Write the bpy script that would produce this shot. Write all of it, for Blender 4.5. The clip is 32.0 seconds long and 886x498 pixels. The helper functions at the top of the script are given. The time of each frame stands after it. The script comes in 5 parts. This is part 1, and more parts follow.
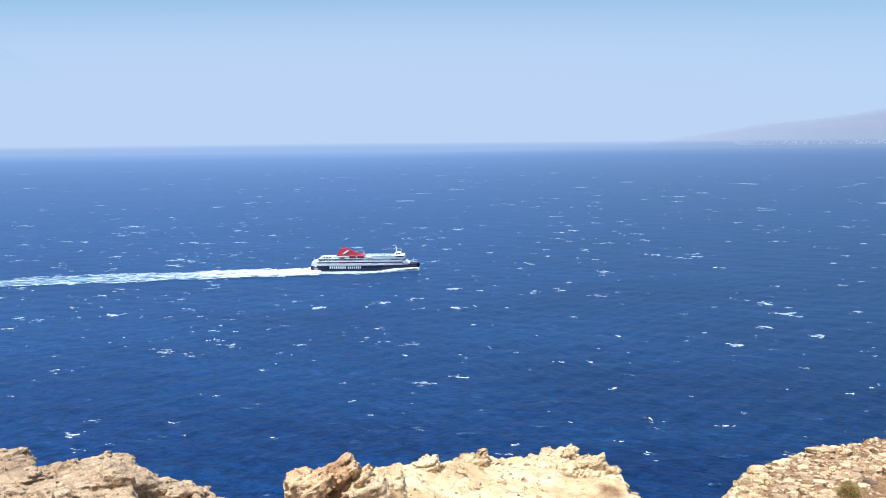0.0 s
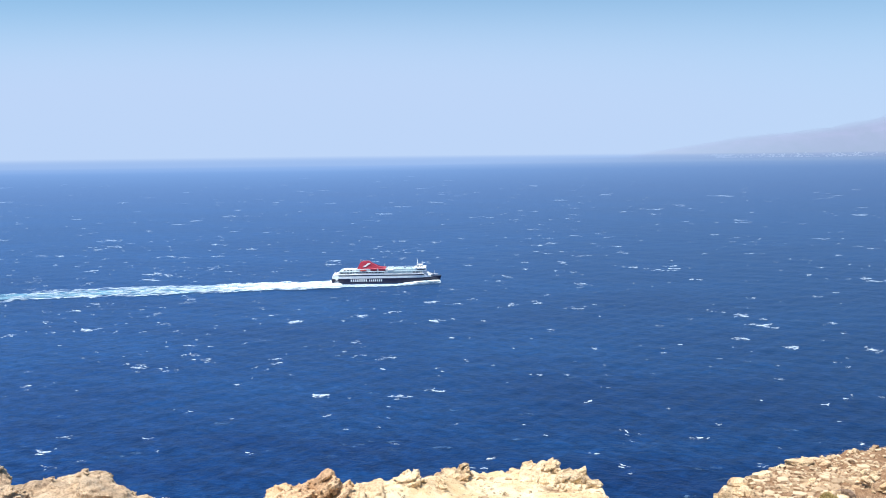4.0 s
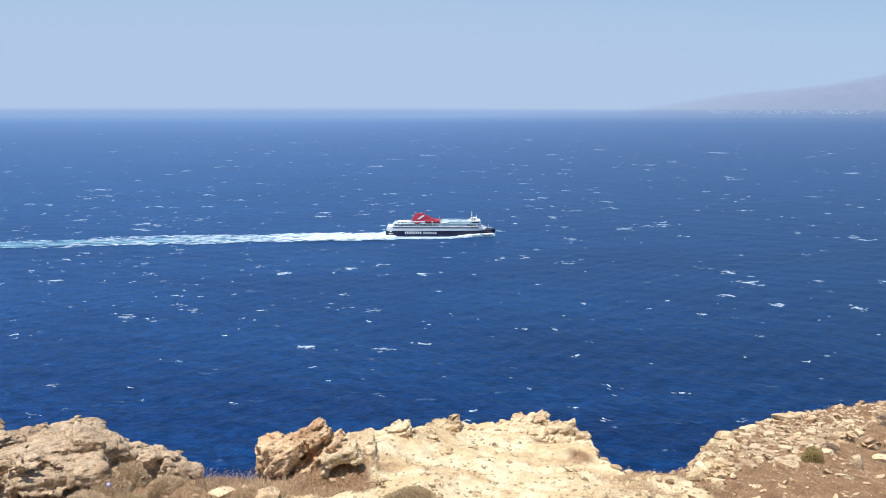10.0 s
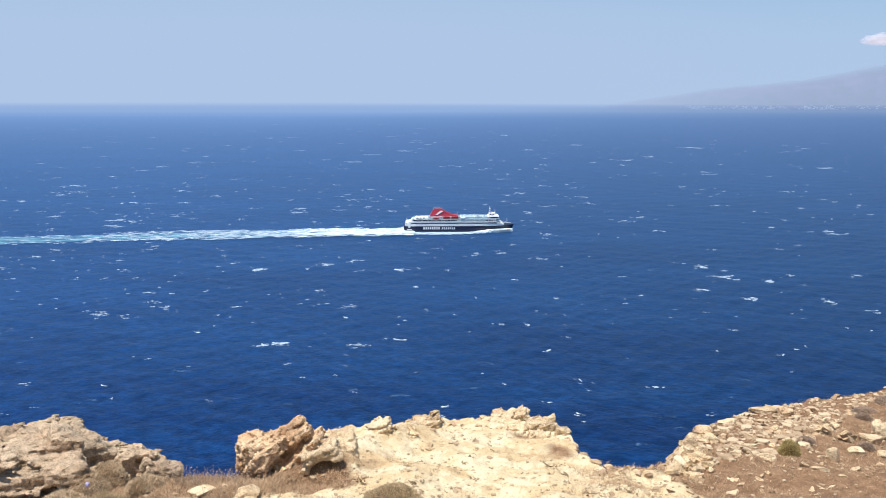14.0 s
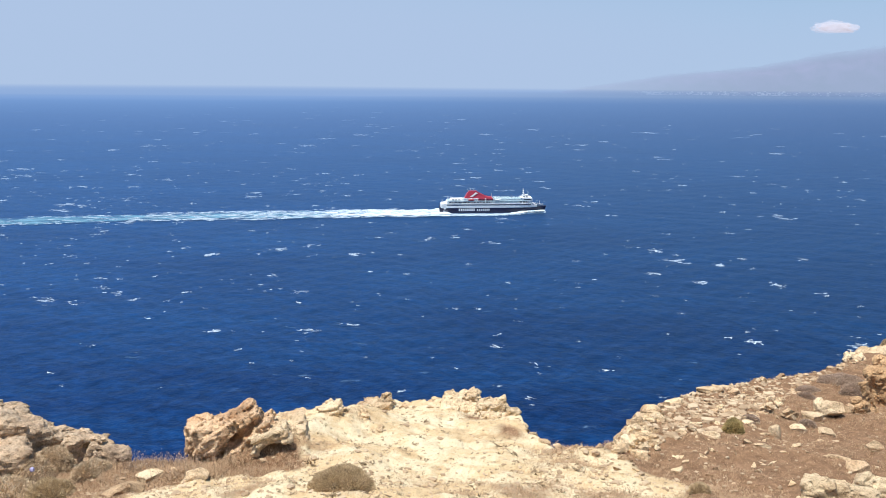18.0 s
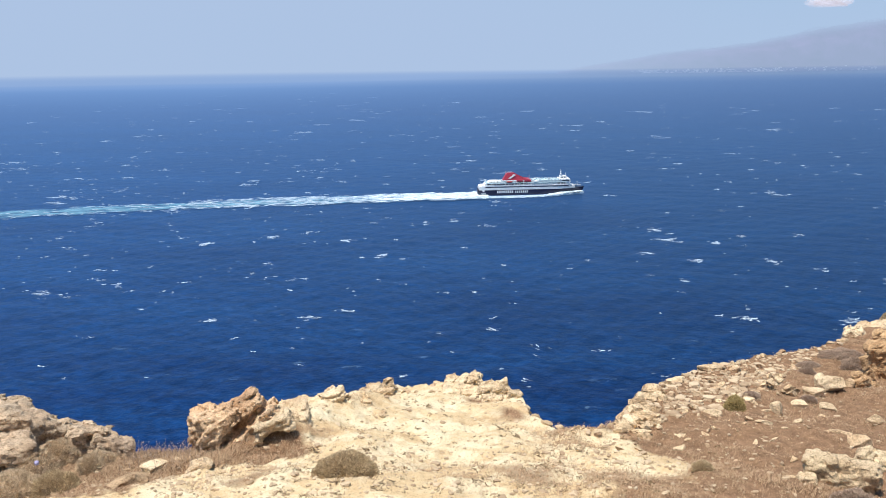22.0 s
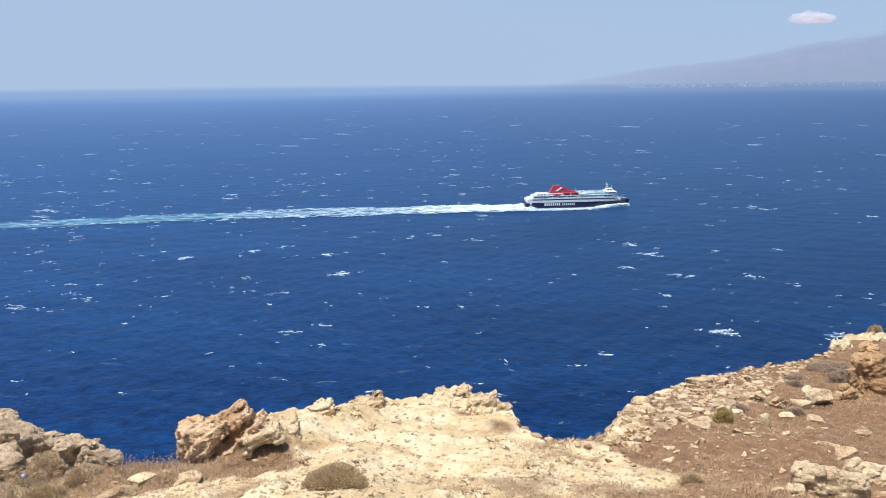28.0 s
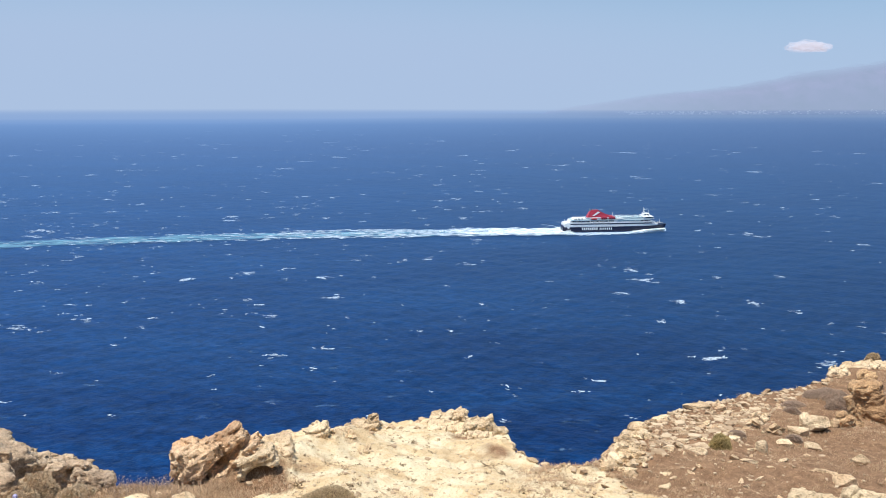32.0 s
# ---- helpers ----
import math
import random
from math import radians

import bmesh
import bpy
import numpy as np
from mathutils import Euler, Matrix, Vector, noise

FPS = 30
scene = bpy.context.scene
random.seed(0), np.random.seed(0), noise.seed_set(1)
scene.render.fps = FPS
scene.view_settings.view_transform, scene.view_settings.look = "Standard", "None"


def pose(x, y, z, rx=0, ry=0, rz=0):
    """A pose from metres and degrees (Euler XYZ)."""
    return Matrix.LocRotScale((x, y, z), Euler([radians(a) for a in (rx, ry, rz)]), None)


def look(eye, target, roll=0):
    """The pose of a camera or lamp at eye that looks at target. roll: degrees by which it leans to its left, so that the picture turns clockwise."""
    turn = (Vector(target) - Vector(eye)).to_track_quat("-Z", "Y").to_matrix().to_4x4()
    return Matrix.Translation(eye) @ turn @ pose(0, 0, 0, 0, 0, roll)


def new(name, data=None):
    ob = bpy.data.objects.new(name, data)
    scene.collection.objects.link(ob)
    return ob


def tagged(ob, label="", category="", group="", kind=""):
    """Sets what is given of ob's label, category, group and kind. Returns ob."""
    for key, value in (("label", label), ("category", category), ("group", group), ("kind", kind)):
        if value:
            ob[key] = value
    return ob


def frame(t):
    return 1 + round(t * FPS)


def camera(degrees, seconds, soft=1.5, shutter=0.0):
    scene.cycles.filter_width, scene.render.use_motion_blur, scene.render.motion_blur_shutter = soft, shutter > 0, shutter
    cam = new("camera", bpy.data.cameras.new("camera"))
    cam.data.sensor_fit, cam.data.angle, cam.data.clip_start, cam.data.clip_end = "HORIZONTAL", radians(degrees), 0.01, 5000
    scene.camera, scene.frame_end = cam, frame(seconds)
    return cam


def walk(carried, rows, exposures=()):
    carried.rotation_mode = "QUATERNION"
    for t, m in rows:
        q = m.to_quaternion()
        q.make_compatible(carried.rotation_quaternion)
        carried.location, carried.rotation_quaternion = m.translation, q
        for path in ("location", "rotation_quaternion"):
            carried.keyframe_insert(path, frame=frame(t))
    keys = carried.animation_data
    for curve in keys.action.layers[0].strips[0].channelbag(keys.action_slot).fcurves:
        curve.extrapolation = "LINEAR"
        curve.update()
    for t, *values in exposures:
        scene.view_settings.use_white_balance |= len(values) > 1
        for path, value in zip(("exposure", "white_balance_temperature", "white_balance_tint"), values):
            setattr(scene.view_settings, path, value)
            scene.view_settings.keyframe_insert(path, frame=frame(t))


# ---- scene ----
EYE = 205.0                       # the camera above the sea
cam = camera(52, 32.0, soft=0.95)
# seconds, sway of the camera in metres, yaw, pitch, roll in degrees
PATH = [
    (0, -0.107, 0.01, -0.026, 5.88, -8.809, -0.863), (0.5, -0.106, 0.006, -0.016, 5.661, -8.782, -1.164), (1, -0.109, 0.009, -0.01, 5.344, -8.702, -1.178),
    (1.5, -0.107, 0.01, -0.007, 5.03, -8.481, -1.325), (2, -0.107, 0.009, -0.007, 5.413, -8.211, -1.538), (2.5, -0.1, 0.006, -0.001, 5.251, -8.252, -1.427),
    (4.5, -0.098, 0.028, -0.013, 4.519, -7.971, -0.743), (5, -0.084, 0.045, -0.026, 4.696, -8.471, -0.098), (5.5, -0.089, 0.027, -0.034, 4.474, -11.207, 0.748),
    (6, -0.088, 0.033, -0.03, 4.25, -11.642, 0.691), (6.5, -0.082, 0.027, -0.043, 4.427, -11.776, -0.059), (7, -0.093, 0.044, -0.016, 3.612, -11.904, -0.014),
    (7.5, -0.092, 0.04, -0.017, 4.551, -11.536, -0.157), (8, -0.092, 0.041, -0.014, 4.425, -11.304, 0.194), (8.5, -0.099, 0.053, -0.021, 4.352, -11.21, 0.017),
    (9, -0.095, 0.041, -0.013, 4.287, -11.258, 0.003), (9.5, -0.098, 0.057, -0.02, 4.435, -11.047, -0.199), (10, -0.093, 0.034, -0.024, 4.272, -10.961, -0.11),
    (10.5, -0.094, 0.041, -0.015, 4.102, -10.99, -0.128), (11, -0.093, 0.037, -0.014, 3.943, -11.096, -0.06), (11.5, -0.093, 0.037, -0.007, 3.571, -11.098, -0.071),
    (12, -0.099, 0.043, -0.013, 3.371, -11.158, -0.256), (12.5, -0.096, 0.041, -0.014, 3.592, -11.057, -0.369), (13, -0.098, 0.033, -0.023, 3.887, -10.867, -0.236),
    (13.5, -0.111, 0.033, -0.011, 3.676, -11.049, -0.14), (14, -0.099, 0.029, -0.007, 2.946, -11.253, -0.047), (14.5, -0.108, 0.03, -0.006, 2.688, -11.484, -0.008),
    (16.5, 0.01, 0.011, -0.037, -0.317, -12.217, 0.37), (17, 0.025, -0.006, -0.042, 0.034, -12.101, 0.576), (17.5, 0.014, -0.001, -0.034, -0.106, -12.171, 0.543),
    (18, 0.009, -0.006, -0.028, 0.258, -12.227, 0.427), (18.5, 0.01, -0.006, -0.033, 0.256, -12.446, 0.445), (19, 0.009, -0.009, -0.02, 0.002, -12.712, 0.39),
    (19.5, 0.005, 0.007, -0.027, 0.159, -12.804, 0.162), (20, 0, -0.025, -0.016, 0.129, -12.957, -0.035), (20.5, 0.002, -0.015, -0.03, 0.161, -12.955, -0.223),
    (21, 0.005, -0.012, -0.014, 0.382, -13.186, -0.527), (21.5, 0.012, -0.016, -0.026, 0.033, -13.231, -0.721), (22, 0.02, 0.003, -0.02, 0.207, -13.252, -0.873),
    (22.5, 0.029, 0.01, -0.026, 0.16, -12.991, -0.796), (23, 0.012, -0.004, -0.017, 0.393, -12.615, -0.713), (23.5, 0.022, 0.01, -0.028, 0.409, -11.765, 0.246),
    (24, 0.002, -0.021, -0.029, 1.826, -11.516, -0.196), (24.5, 0.006, -0.028, -0.025, 1.005, -12.169, 0.125), (25, 0.021, -0.008, -0.03, 0.406, -12.337, 0.391),
    (25.5, 0.001, -0.008, -0.015, 0.39, -12.17, 0.07), (27.5, -0.004, -0.034, -0.019, 0.491, -12.113, -0.372), (28, -0, -0.025, -0.033, -0.561, -12.392, -0.64),
    (28.5, -0.001, -0.04, -0.029, -0.366, -12.158, -0.765), (29, -0.007, -0.045, -0.022, -0.13, -11.793, -0.68), (29.5, 0.017, -0.018, -0.038, -0.515, -11.742, -0.471),
    (30, 0.019, -0.004, -0.037, -0.625, -11.618, -0.451), (30.5, 0.02, -0.003, -0.045, -0.339, -11.58, -0.713), (31, 0.027, -0.004, -0.046, -0.298, -11.503, -0.895),
    (31.5, 0.007, -0.028, -0.033, -0.35, -11.364, -1.282), (32, 0.014, -0.028, -0.046, -0.671, -10.891, -0.067),
]

walk(cam, [(t, pose(x, y, EYE + z, 90 + p, 0, w) @ pose(0, 0, 0, 0, 0, r)) for t, x, y, z, w, p, r in PATH],
     exposures=[(0, 0.38), (5.0, 0.42), (6.1, 0.2), (8, 0.18), (32, 0.10)])

# ---- light ----
SUN_ELEVATION, SUN_BEARING = 73.0, -128.0     # bearing clockwise from +y
world = bpy.data.worlds.new("sky")
scene.world = world
world.use_nodes = True
wn, wl = world.node_tree.nodes, world.node_tree.links
sky = wn.new("ShaderNodeTexSky")
sky.sky_type, sky.sun_disc = "NISHITA", False
sky.sun_elevation, sky.sun_rotation = radians(SUN_ELEVATION), radians(SUN_BEARING)
sky.altitude, sky.air_density, sky.dust_density, sky.ozone_density = 0, 1.0, 0.35, 1.6
coord, lift = wn.new("ShaderNodeTexCoord"), wn.new("ShaderNodeVectorMath")
lift.inputs[1].default_value = (0, 0, 0.11)   # the far edge of the sea lies a little below eye level
wl.new(coord.outputs["Generated"], lift.inputs[0])
wl.new(lift.outputs[0], sky.inputs["Vector"])
tint = wn.new("ShaderNodeMix")
tint.data_type, tint.blend_type = "RGBA", "MULTIPLY"
tint.inputs[0].default_value, tint.inputs[7].default_value = 1.0, (0.83, 0.985, 0.99, 1)
wl.new(sky.outputs[0], tint.inputs[6])
wl.new(tint.outputs[2], wn["Background"].inputs["Color"])
wn["Background"].inputs["Strength"].default_value = 0.118
sun_data = bpy.data.lights.new("sun", "SUN")
sun_data.energy, sun_data.angle, sun_data.color = 4.7, radians(0.5), (1.0, 0.95, 0.87)
sun = new("sun", sun_data)
sb, se = radians(SUN_BEARING), radians(SUN_ELEVATION)
sun.matrix_world = look((0, 0, 400), (-math.sin(sb) * math.cos(se), -math.cos(sb) * math.cos(se), 400 - math.sin(se)))

# ---- materials ----


def nodes_of(name):
    m = bpy.data.materials.new(name)
    m.use_nodes = True
    return m, m.node_tree.nodes, m.node_tree.links, m.node_tree.nodes["Principled BSDF"]


def ramp(n, stops):
    r = n.new("ShaderNodeValToRGB")
    while len(r.color_ramp.elements) < len(stops):
        r.color_ramp.elements.new(0.5)
    for e, (at, c) in zip(r.color_ramp.elements, stops):
        e.position, e.color = at, (*c, 1)
    return r


def noise_node(n, l, scale, detail=6, rough=0.6, vec=None, stretch=None, turn=0):
    t = n.new("ShaderNodeTexNoise")
    t.inputs["Scale"].default_value, t.inputs["Detail"].default_value, t.inputs["Roughness"].default_value = scale, detail, rough
    if vec is not None:
        if stretch:
            mp = n.new("ShaderNodeMapping")
            mp.inputs["Scale"].default_value, mp.inputs["Rotation"].default_value = stretch, (0, 0, radians(turn))
            l.new(vec, mp.inputs["Vector"])
            vec = mp.outputs[0]
        l.new(vec, t.inputs["Vector"])
    return t


def mix(n, l, fac, a, b, mode="MIX"):
    m = n.new("ShaderNodeMix")
    m.data_type, m.blend_type = "RGBA", mode
    for sock, v in ((0, fac), (6, a), (7, b)):
        if isinstance(v, (int, float)):
            m.inputs[sock].default_value = v
        elif isinstance(v, tuple):
            m.inputs[sock].default_value = (*v, 1)
        else:
            l.new(v, m.inputs[sock])
    return m.outputs[2]


def bump(n, l, height, strength, distance, onto=None):
    b = n.new("ShaderNodeBump")
    b.inputs["Strength"].default_value, b.inputs["Distance"].default_value = strength, distance
    l.new(height, b.inputs["Height"])
    if onto is not None:
        l.new(onto, b.inputs["Normal"])
    return b.outputs[0]


def plain(name, color, rough=0.6, metal=0.0, grain=0.0, scale=3.0):
    m, n, l, p = nodes_of(name)
    p.inputs["Roughness"].default_value, p.inputs["Metallic"].default_value = rough, metal
    if grain:
        pos = n.new("ShaderNodeTexCoord")
        t = noise_node(n, l, scale, vec=pos.outputs["Object"])
        r = ramp(n, [(0.3, tuple(c * (1 - grain) for c in color)), (0.7, tuple(min(1, c * (1 + grain * 0.6)) for c in color))])
        l.new(t.outputs[0], r.inputs[0])
        l.new(r.outputs[0], p.inputs["Base Color"])
    else:
        p.inputs["Base Color"].default_value = (*color, 1)
    return m


def rock_material(name, pale, warm, dark, grey=0.25):
    m, n, l, p = nodes_of(name)
    pos = n.new("ShaderNodeNewGeometry").outputs["Position"]
    big, mid, fine = noise_node(n, l, 1.3, 4, vec=pos), noise_node(n, l, 6, 8, 0.65, pos), noise_node(n, l, 40, 6, 0.7, pos)
    r = ramp(n, [(0.36, dark), (0.47, warm), (0.58, pale), (0.75, pale)])
    l.new(big.outputs[0], r.inputs[0])
    r2 = ramp(n, [(0.3, tuple(c * 0.6 for c in warm)), (0.5, pale), (0.72, tuple(min(1, c * 1.15) for c in pale))])
    l.new(mid.outputs[0], r2.inputs[0])
    c = mix(n, l, 0.55, r.outputs[0], r2.outputs[0])
    g = noise_node(n, l, 3.1, 5, vec=pos)
    gr = ramp(n, [(0.5, (0, 0, 0)), (0.62, (1, 1, 1))])
    l.new(g.outputs[0], gr.inputs[0])
    gm = n.new("ShaderNodeMath")
    gm.operation = "MULTIPLY"
    gm.inputs[1].default_value = grey
    l.new(gr.outputs[0], gm.inputs[0])
    c = mix(n, l, gm.outputs[0], c, (0.42, 0.36, 0.29))
    own = ramp(n, [(0.0, (0.86, 0.83, 0.80)), (0.5, (1.0, 0.99, 0.97)), (1.0, (1.12, 1.10, 1.06))])
    l.new(n.new("ShaderNodeObjectInfo").outputs["Random"], own.inputs[0])
    c = mix(n, l, 1.0, c, own.outputs[0], "MULTIPLY")
    sp = ramp(n, [(0.36, (0.58, 0.55, 0.52)), (0.5, (1, 1, 1))])
    l.new(fine.outputs[0], sp.inputs[0])
    c = mix(n, l, 1.0, c, sp.outputs[0], "MULTIPLY")
    # broken faces: each differs a little in tone, with earth in some of the cracks between them
    wob, squash, cell, crack = n.new("ShaderNodeVectorMath"), n.new("ShaderNodeMapping"), n.new("ShaderNodeTexVoronoi"), n.new("ShaderNodeTexVoronoi")
    wob.operation = "MULTIPLY_ADD"
    wob.inputs[1].default_value = (0.22, 0.22, 0.16)
    l.new(mid.outputs["Color"], wob.inputs[0])
    l.new(pos, wob.inputs[2])
    squash.inputs["Scale"].default_value, squash.inputs["Rotation"].default_value = (1, 1, 2.2), (0.15, 0.25, 0)
    l.new(wob.outputs[0], squash.inputs["Vector"])
    crack.feature = "DISTANCE_TO_EDGE"
    for v, size in ((cell, 10.0), (crack, 4.5)):
        v.inputs["Scale"].default_value = size
        l.new(squash.outputs[0], v.inputs["Vector"])
    face = ramp(n, [(0.0, (0.84, 0.79, 0.74)), (0.4, (1.0, 0.98, 0.95)), (1.0, (1.15, 1.14, 1.12))])
    l.new(cell.outputs["Color"], face.inputs[0])
    c = mix(n, l, 1.0, c, face.outputs[0], "MULTIPLY")
    earth = ramp(n, [(0.0, (0.45, 0.38, 0.32)), (0.035, (1, 1, 1))])
    l.new(crack.outputs["Distance"], earth.inputs[0])
    c = mix(n, l, gr.outputs[0], c, mix(n, l, 1.0, c, earth.outputs[0], "MULTIPLY"))
    l.new(c, p.inputs["Base Color"])
    p.inputs["Roughness"].default_value = 0.92
    p.inputs["Specular IOR Level"].default_value = 0.2
    strata = noise_node(n, l, 5, 7, 0.7, pos, (1, 1, 4.5), 0)
    b = bump(n, l, strata.outputs[0], 0.9, 0.055)
    b = bump(n, l, cell.outputs["Distance"], 0.6, 0.04, b)
    l.new(bump(n, l, fine.outputs[0], 0.6, 0.025, b), p.inputs["Normal"])
    return m


ROCK = rock_material("sandstone", (0.76, 0.585, 0.40), (0.61, 0.40, 0.23), (0.28, 0.165, 0.085), 0.08)
ROCK_PALE = rock_material("cream_rock", (0.90, 0.73, 0.51), (0.76, 0.545, 0.335), (0.38, 0.225, 0.12), 0.02)
SCREE = rock_material("scree_stone", (0.70, 0.53, 0.365), (0.55, 0.37, 0.225), (0.25, 0.15, 0.085), 0.05)
ROCK_RUST = rock_material("rusty_sandstone", (0.85, 0.625, 0.425), (0.67, 0.405, 0.225), (0.30, 0.145, 0.065), 0.2)
ROCK_BLUFF = rock_material("orange_rock", (0.68, 0.46, 0.27), (0.54, 0.325, 0.17), (0.27, 0.14, 0.07), 0.1)
ROCK_CHALK = rock_material("chalky_rock", (0.91, 0.755, 0.53), (0.80, 0.61, 0.395), (0.46, 0.30, 0.18), 0.02)
ROCK_GREY = rock_material("weathered_rock", (0.67, 0.525, 0.385), (0.53, 0.38, 0.26), (0.22, 0.14, 0.09), 0.34)


def ground_material():
    m, n, l, p = nodes_of("sandy_ground")
    pos = n.new("ShaderNodeNewGeometry").outputs["Position"]
    att = n.new("ShaderNodeAttribute")
    att.attribute_name = "scrub"
    big, mid, fine = noise_node(n, l, 0.8, 5, vec=pos), noise_node(n, l, 5, 8, 0.7, pos), noise_node(n, l, 45, 5, 0.7, pos)
    sand = ramp(n, [(0.3, (0.55, 0.41, 0.25)), (0.44, (0.765, 0.635, 0.425)), (0.7, (0.85, 0.755, 0.53))])
    l.new(mid.outputs[0], sand.inputs[0])
    warm = ramp(n, [(0.42, (0.86, 0.76, 0.66)), (0.56, (1.0, 1.0, 1.0)), (0.72, (1.03, 1.04, 1.06))])
    l.new(noise_node(n, l, 1.7, 5, 0.65, pos).outputs[0], warm.inputs[0])
    soil = ramp(n, [(0.3, (0.15, 0.092, 0.056)), (0.48, (0.255, 0.15, 0.087)), (0.6, (0.35, 0.215, 0.127)), (0.7, (0.51, 0.345, 0.213))])
    l.new(noise_node(n, l, 6.5, 9, 0.78, pos).outputs[0], soil.inputs[0])
    add = n.new("ShaderNodeMath")
    add.operation = "MULTIPLY_ADD"
    add.inputs[1].default_value, add.inputs[2].default_value = 1.6, -0.8
    l.new(big.outputs[0], add.inputs[0])
    s = n.new("ShaderNodeMath")
    s.use_clamp = True
    l.new(att.outputs["Fac"], s.inputs[0])
    l.new(add.outputs[0], s.inputs[1])
    sr = ramp(n, [(0.3, (0, 0, 0)), (0.7, (1, 1, 1))])
    l.new(s.outputs[0], sr.inputs[0])
    c = mix(n, l, sr.outputs[0], mix(n, l, 1.0, sand.outputs[0], warm.outputs[0], "MULTIPLY"), soil.outputs[0])
    sp = ramp(n, [(0.36, (0.72, 0.67, 0.61)), (0.47, (1, 1, 1))])
    l.new(fine.outputs[0], sp.inputs[0])
    c = mix(n, l, 1.0, c, sp.outputs[0], "MULTIPLY")
    l.new(c, p.inputs["Base Color"])
    p.inputs["Roughness"].default_value = 0.95
    p.inputs["Specular IOR Level"].default_value = 0.15
    b = bump(n, l, mid.outputs[0], 0.6, 0.08)
    l.new(bump(n, l, fine.outputs[0], 0.5, 0.018, b), p.inputs["Normal"])
    return m


def varied(name, a, b, rough=0.9):
    """A leaf material whose colour differs from piece to piece."""
    m, n, l, p = nodes_of(name)
    geo = n.new("ShaderNodeNewGeometry")
    r = ramp(n, [(0.0, a), (1.0, b)])
    l.new(geo.outputs["Random Per Island"], r.inputs[0])
    l.new(r.outputs[0], p.inputs["Base Color"])
    p.inputs["Roughness"].default_value, p.inputs["Specular IOR Level"].default_value = rough, 0.15
    return m


GROUND = ground_material()


def sea_material():
    m, n, l, p = nodes_of("sea_water")
    pos = n.new("ShaderNodeNewGeometry").outputs["Position"]
    w1 = noise_node(n, l, 0.20, 5, 0.6, pos, (0.85, 1.1, 1), 28)
    w2 = noise_node(n, l, 0.045, 3, 0.5, pos, (0.7, 1.2, 1), -25)
    w3 = noise_node(n, l, 0.7, 3, 0.6, pos, (0.7, 1.2, 1), 15)
    patch = noise_node(n, l, 0.006, 4, 0.55, pos, (0.6, 1.4, 1), 5)
    r = ramp(n, [(0.35, (0.0031, 0.0188, 0.080)), (0.65, (0.0046, 0.0325, 0.117))])
    l.new(patch.outputs[0], r.inputs[0])
    # light and dark faces of the chop, painted into the water colour
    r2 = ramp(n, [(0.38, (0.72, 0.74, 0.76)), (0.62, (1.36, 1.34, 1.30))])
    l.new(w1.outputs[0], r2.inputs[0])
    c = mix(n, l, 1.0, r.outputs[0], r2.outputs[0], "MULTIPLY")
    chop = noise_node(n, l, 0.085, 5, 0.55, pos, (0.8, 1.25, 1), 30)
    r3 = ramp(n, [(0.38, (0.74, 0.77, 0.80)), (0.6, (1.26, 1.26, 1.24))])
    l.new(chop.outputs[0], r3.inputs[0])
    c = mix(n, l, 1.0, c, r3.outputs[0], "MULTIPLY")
    # light falling off from left to right, painted into the water; not depth
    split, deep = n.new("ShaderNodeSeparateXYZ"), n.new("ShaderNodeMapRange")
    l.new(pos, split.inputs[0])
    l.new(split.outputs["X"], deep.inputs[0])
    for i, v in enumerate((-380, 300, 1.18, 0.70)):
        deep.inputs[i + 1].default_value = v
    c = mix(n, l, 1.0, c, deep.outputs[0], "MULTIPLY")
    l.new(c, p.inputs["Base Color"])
    p.inputs["Roughness"].default_value = 0.32
    p.inputs["IOR"].default_value = 1.33
    p.inputs["Specular IOR Level"].default_value = 0.12
    p.inputs["Specular Tint"].default_value = (0.62, 0.82, 1.0, 1)
    b = bump(n, l, w2.outputs[0], 0.3, 2.5)
    b = bump(n, l, w1.outputs[0], 0.55, 1.6, b)
    l.new(bump(n, l, w3.outputs[0], 0.4, 0.5, b), p.inputs["Normal"])
    return m


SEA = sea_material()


def foam_material(name, color, holes, scale, stretch, soft=0.1, faint=1.0):
    m, n, l, p = nodes_of(name)
    pos = n.new("ShaderNodeTexCoord").outputs["Object"]
    t = noise_node(n, l, scale, 6, 0.7, pos, stretch)
    r = ramp(n, [(holes - 0.05, (0, 0, 0)), (holes + soft, (1, 1, 1))])
    l.new(t.outputs[0], r.inputs[0])
    rim = n.new("ShaderNodeAttribute")
    rim.attribute_name = "rim"             # foam thins out towards its borders
    full = n.new("ShaderNodeMapRange")
    for i, v in enumerate((0.0, 0.55, 0.0, 1.0)):
        full.inputs[i + 1].default_value = v
    l.new(rim.outputs["Fac"], full.inputs[0])
    soft_edge = n.new("ShaderNodeMath")
    soft_edge.operation = "MULTIPLY"
    l.new(r.outputs[0], soft_edge.inputs[0])
    l.new(full.outputs[0], soft_edge.inputs[1])
    each, thin = ramp(n, [(0.0, (faint,) * 3), (1.0, (1, 1, 1))]), n.new("ShaderNodeMath")
    thin.operation = "MULTIPLY"
    l.new(n.new("ShaderNodeNewGeometry").outputs["Random Per Island"], each.inputs[0])
    l.new(soft_edge.outputs[0], thin.inputs[0])
    l.new(each.outputs[0], thin.inputs[1])
    l.new(thin.outputs[0], p.inputs["Alpha"])
    p.inputs["Base Color"].default_value, p.inputs["Roughness"].default_value = (*color, 1), 0.8
    p.inputs["Specular IOR Level"].default_value = 0.2
    return m


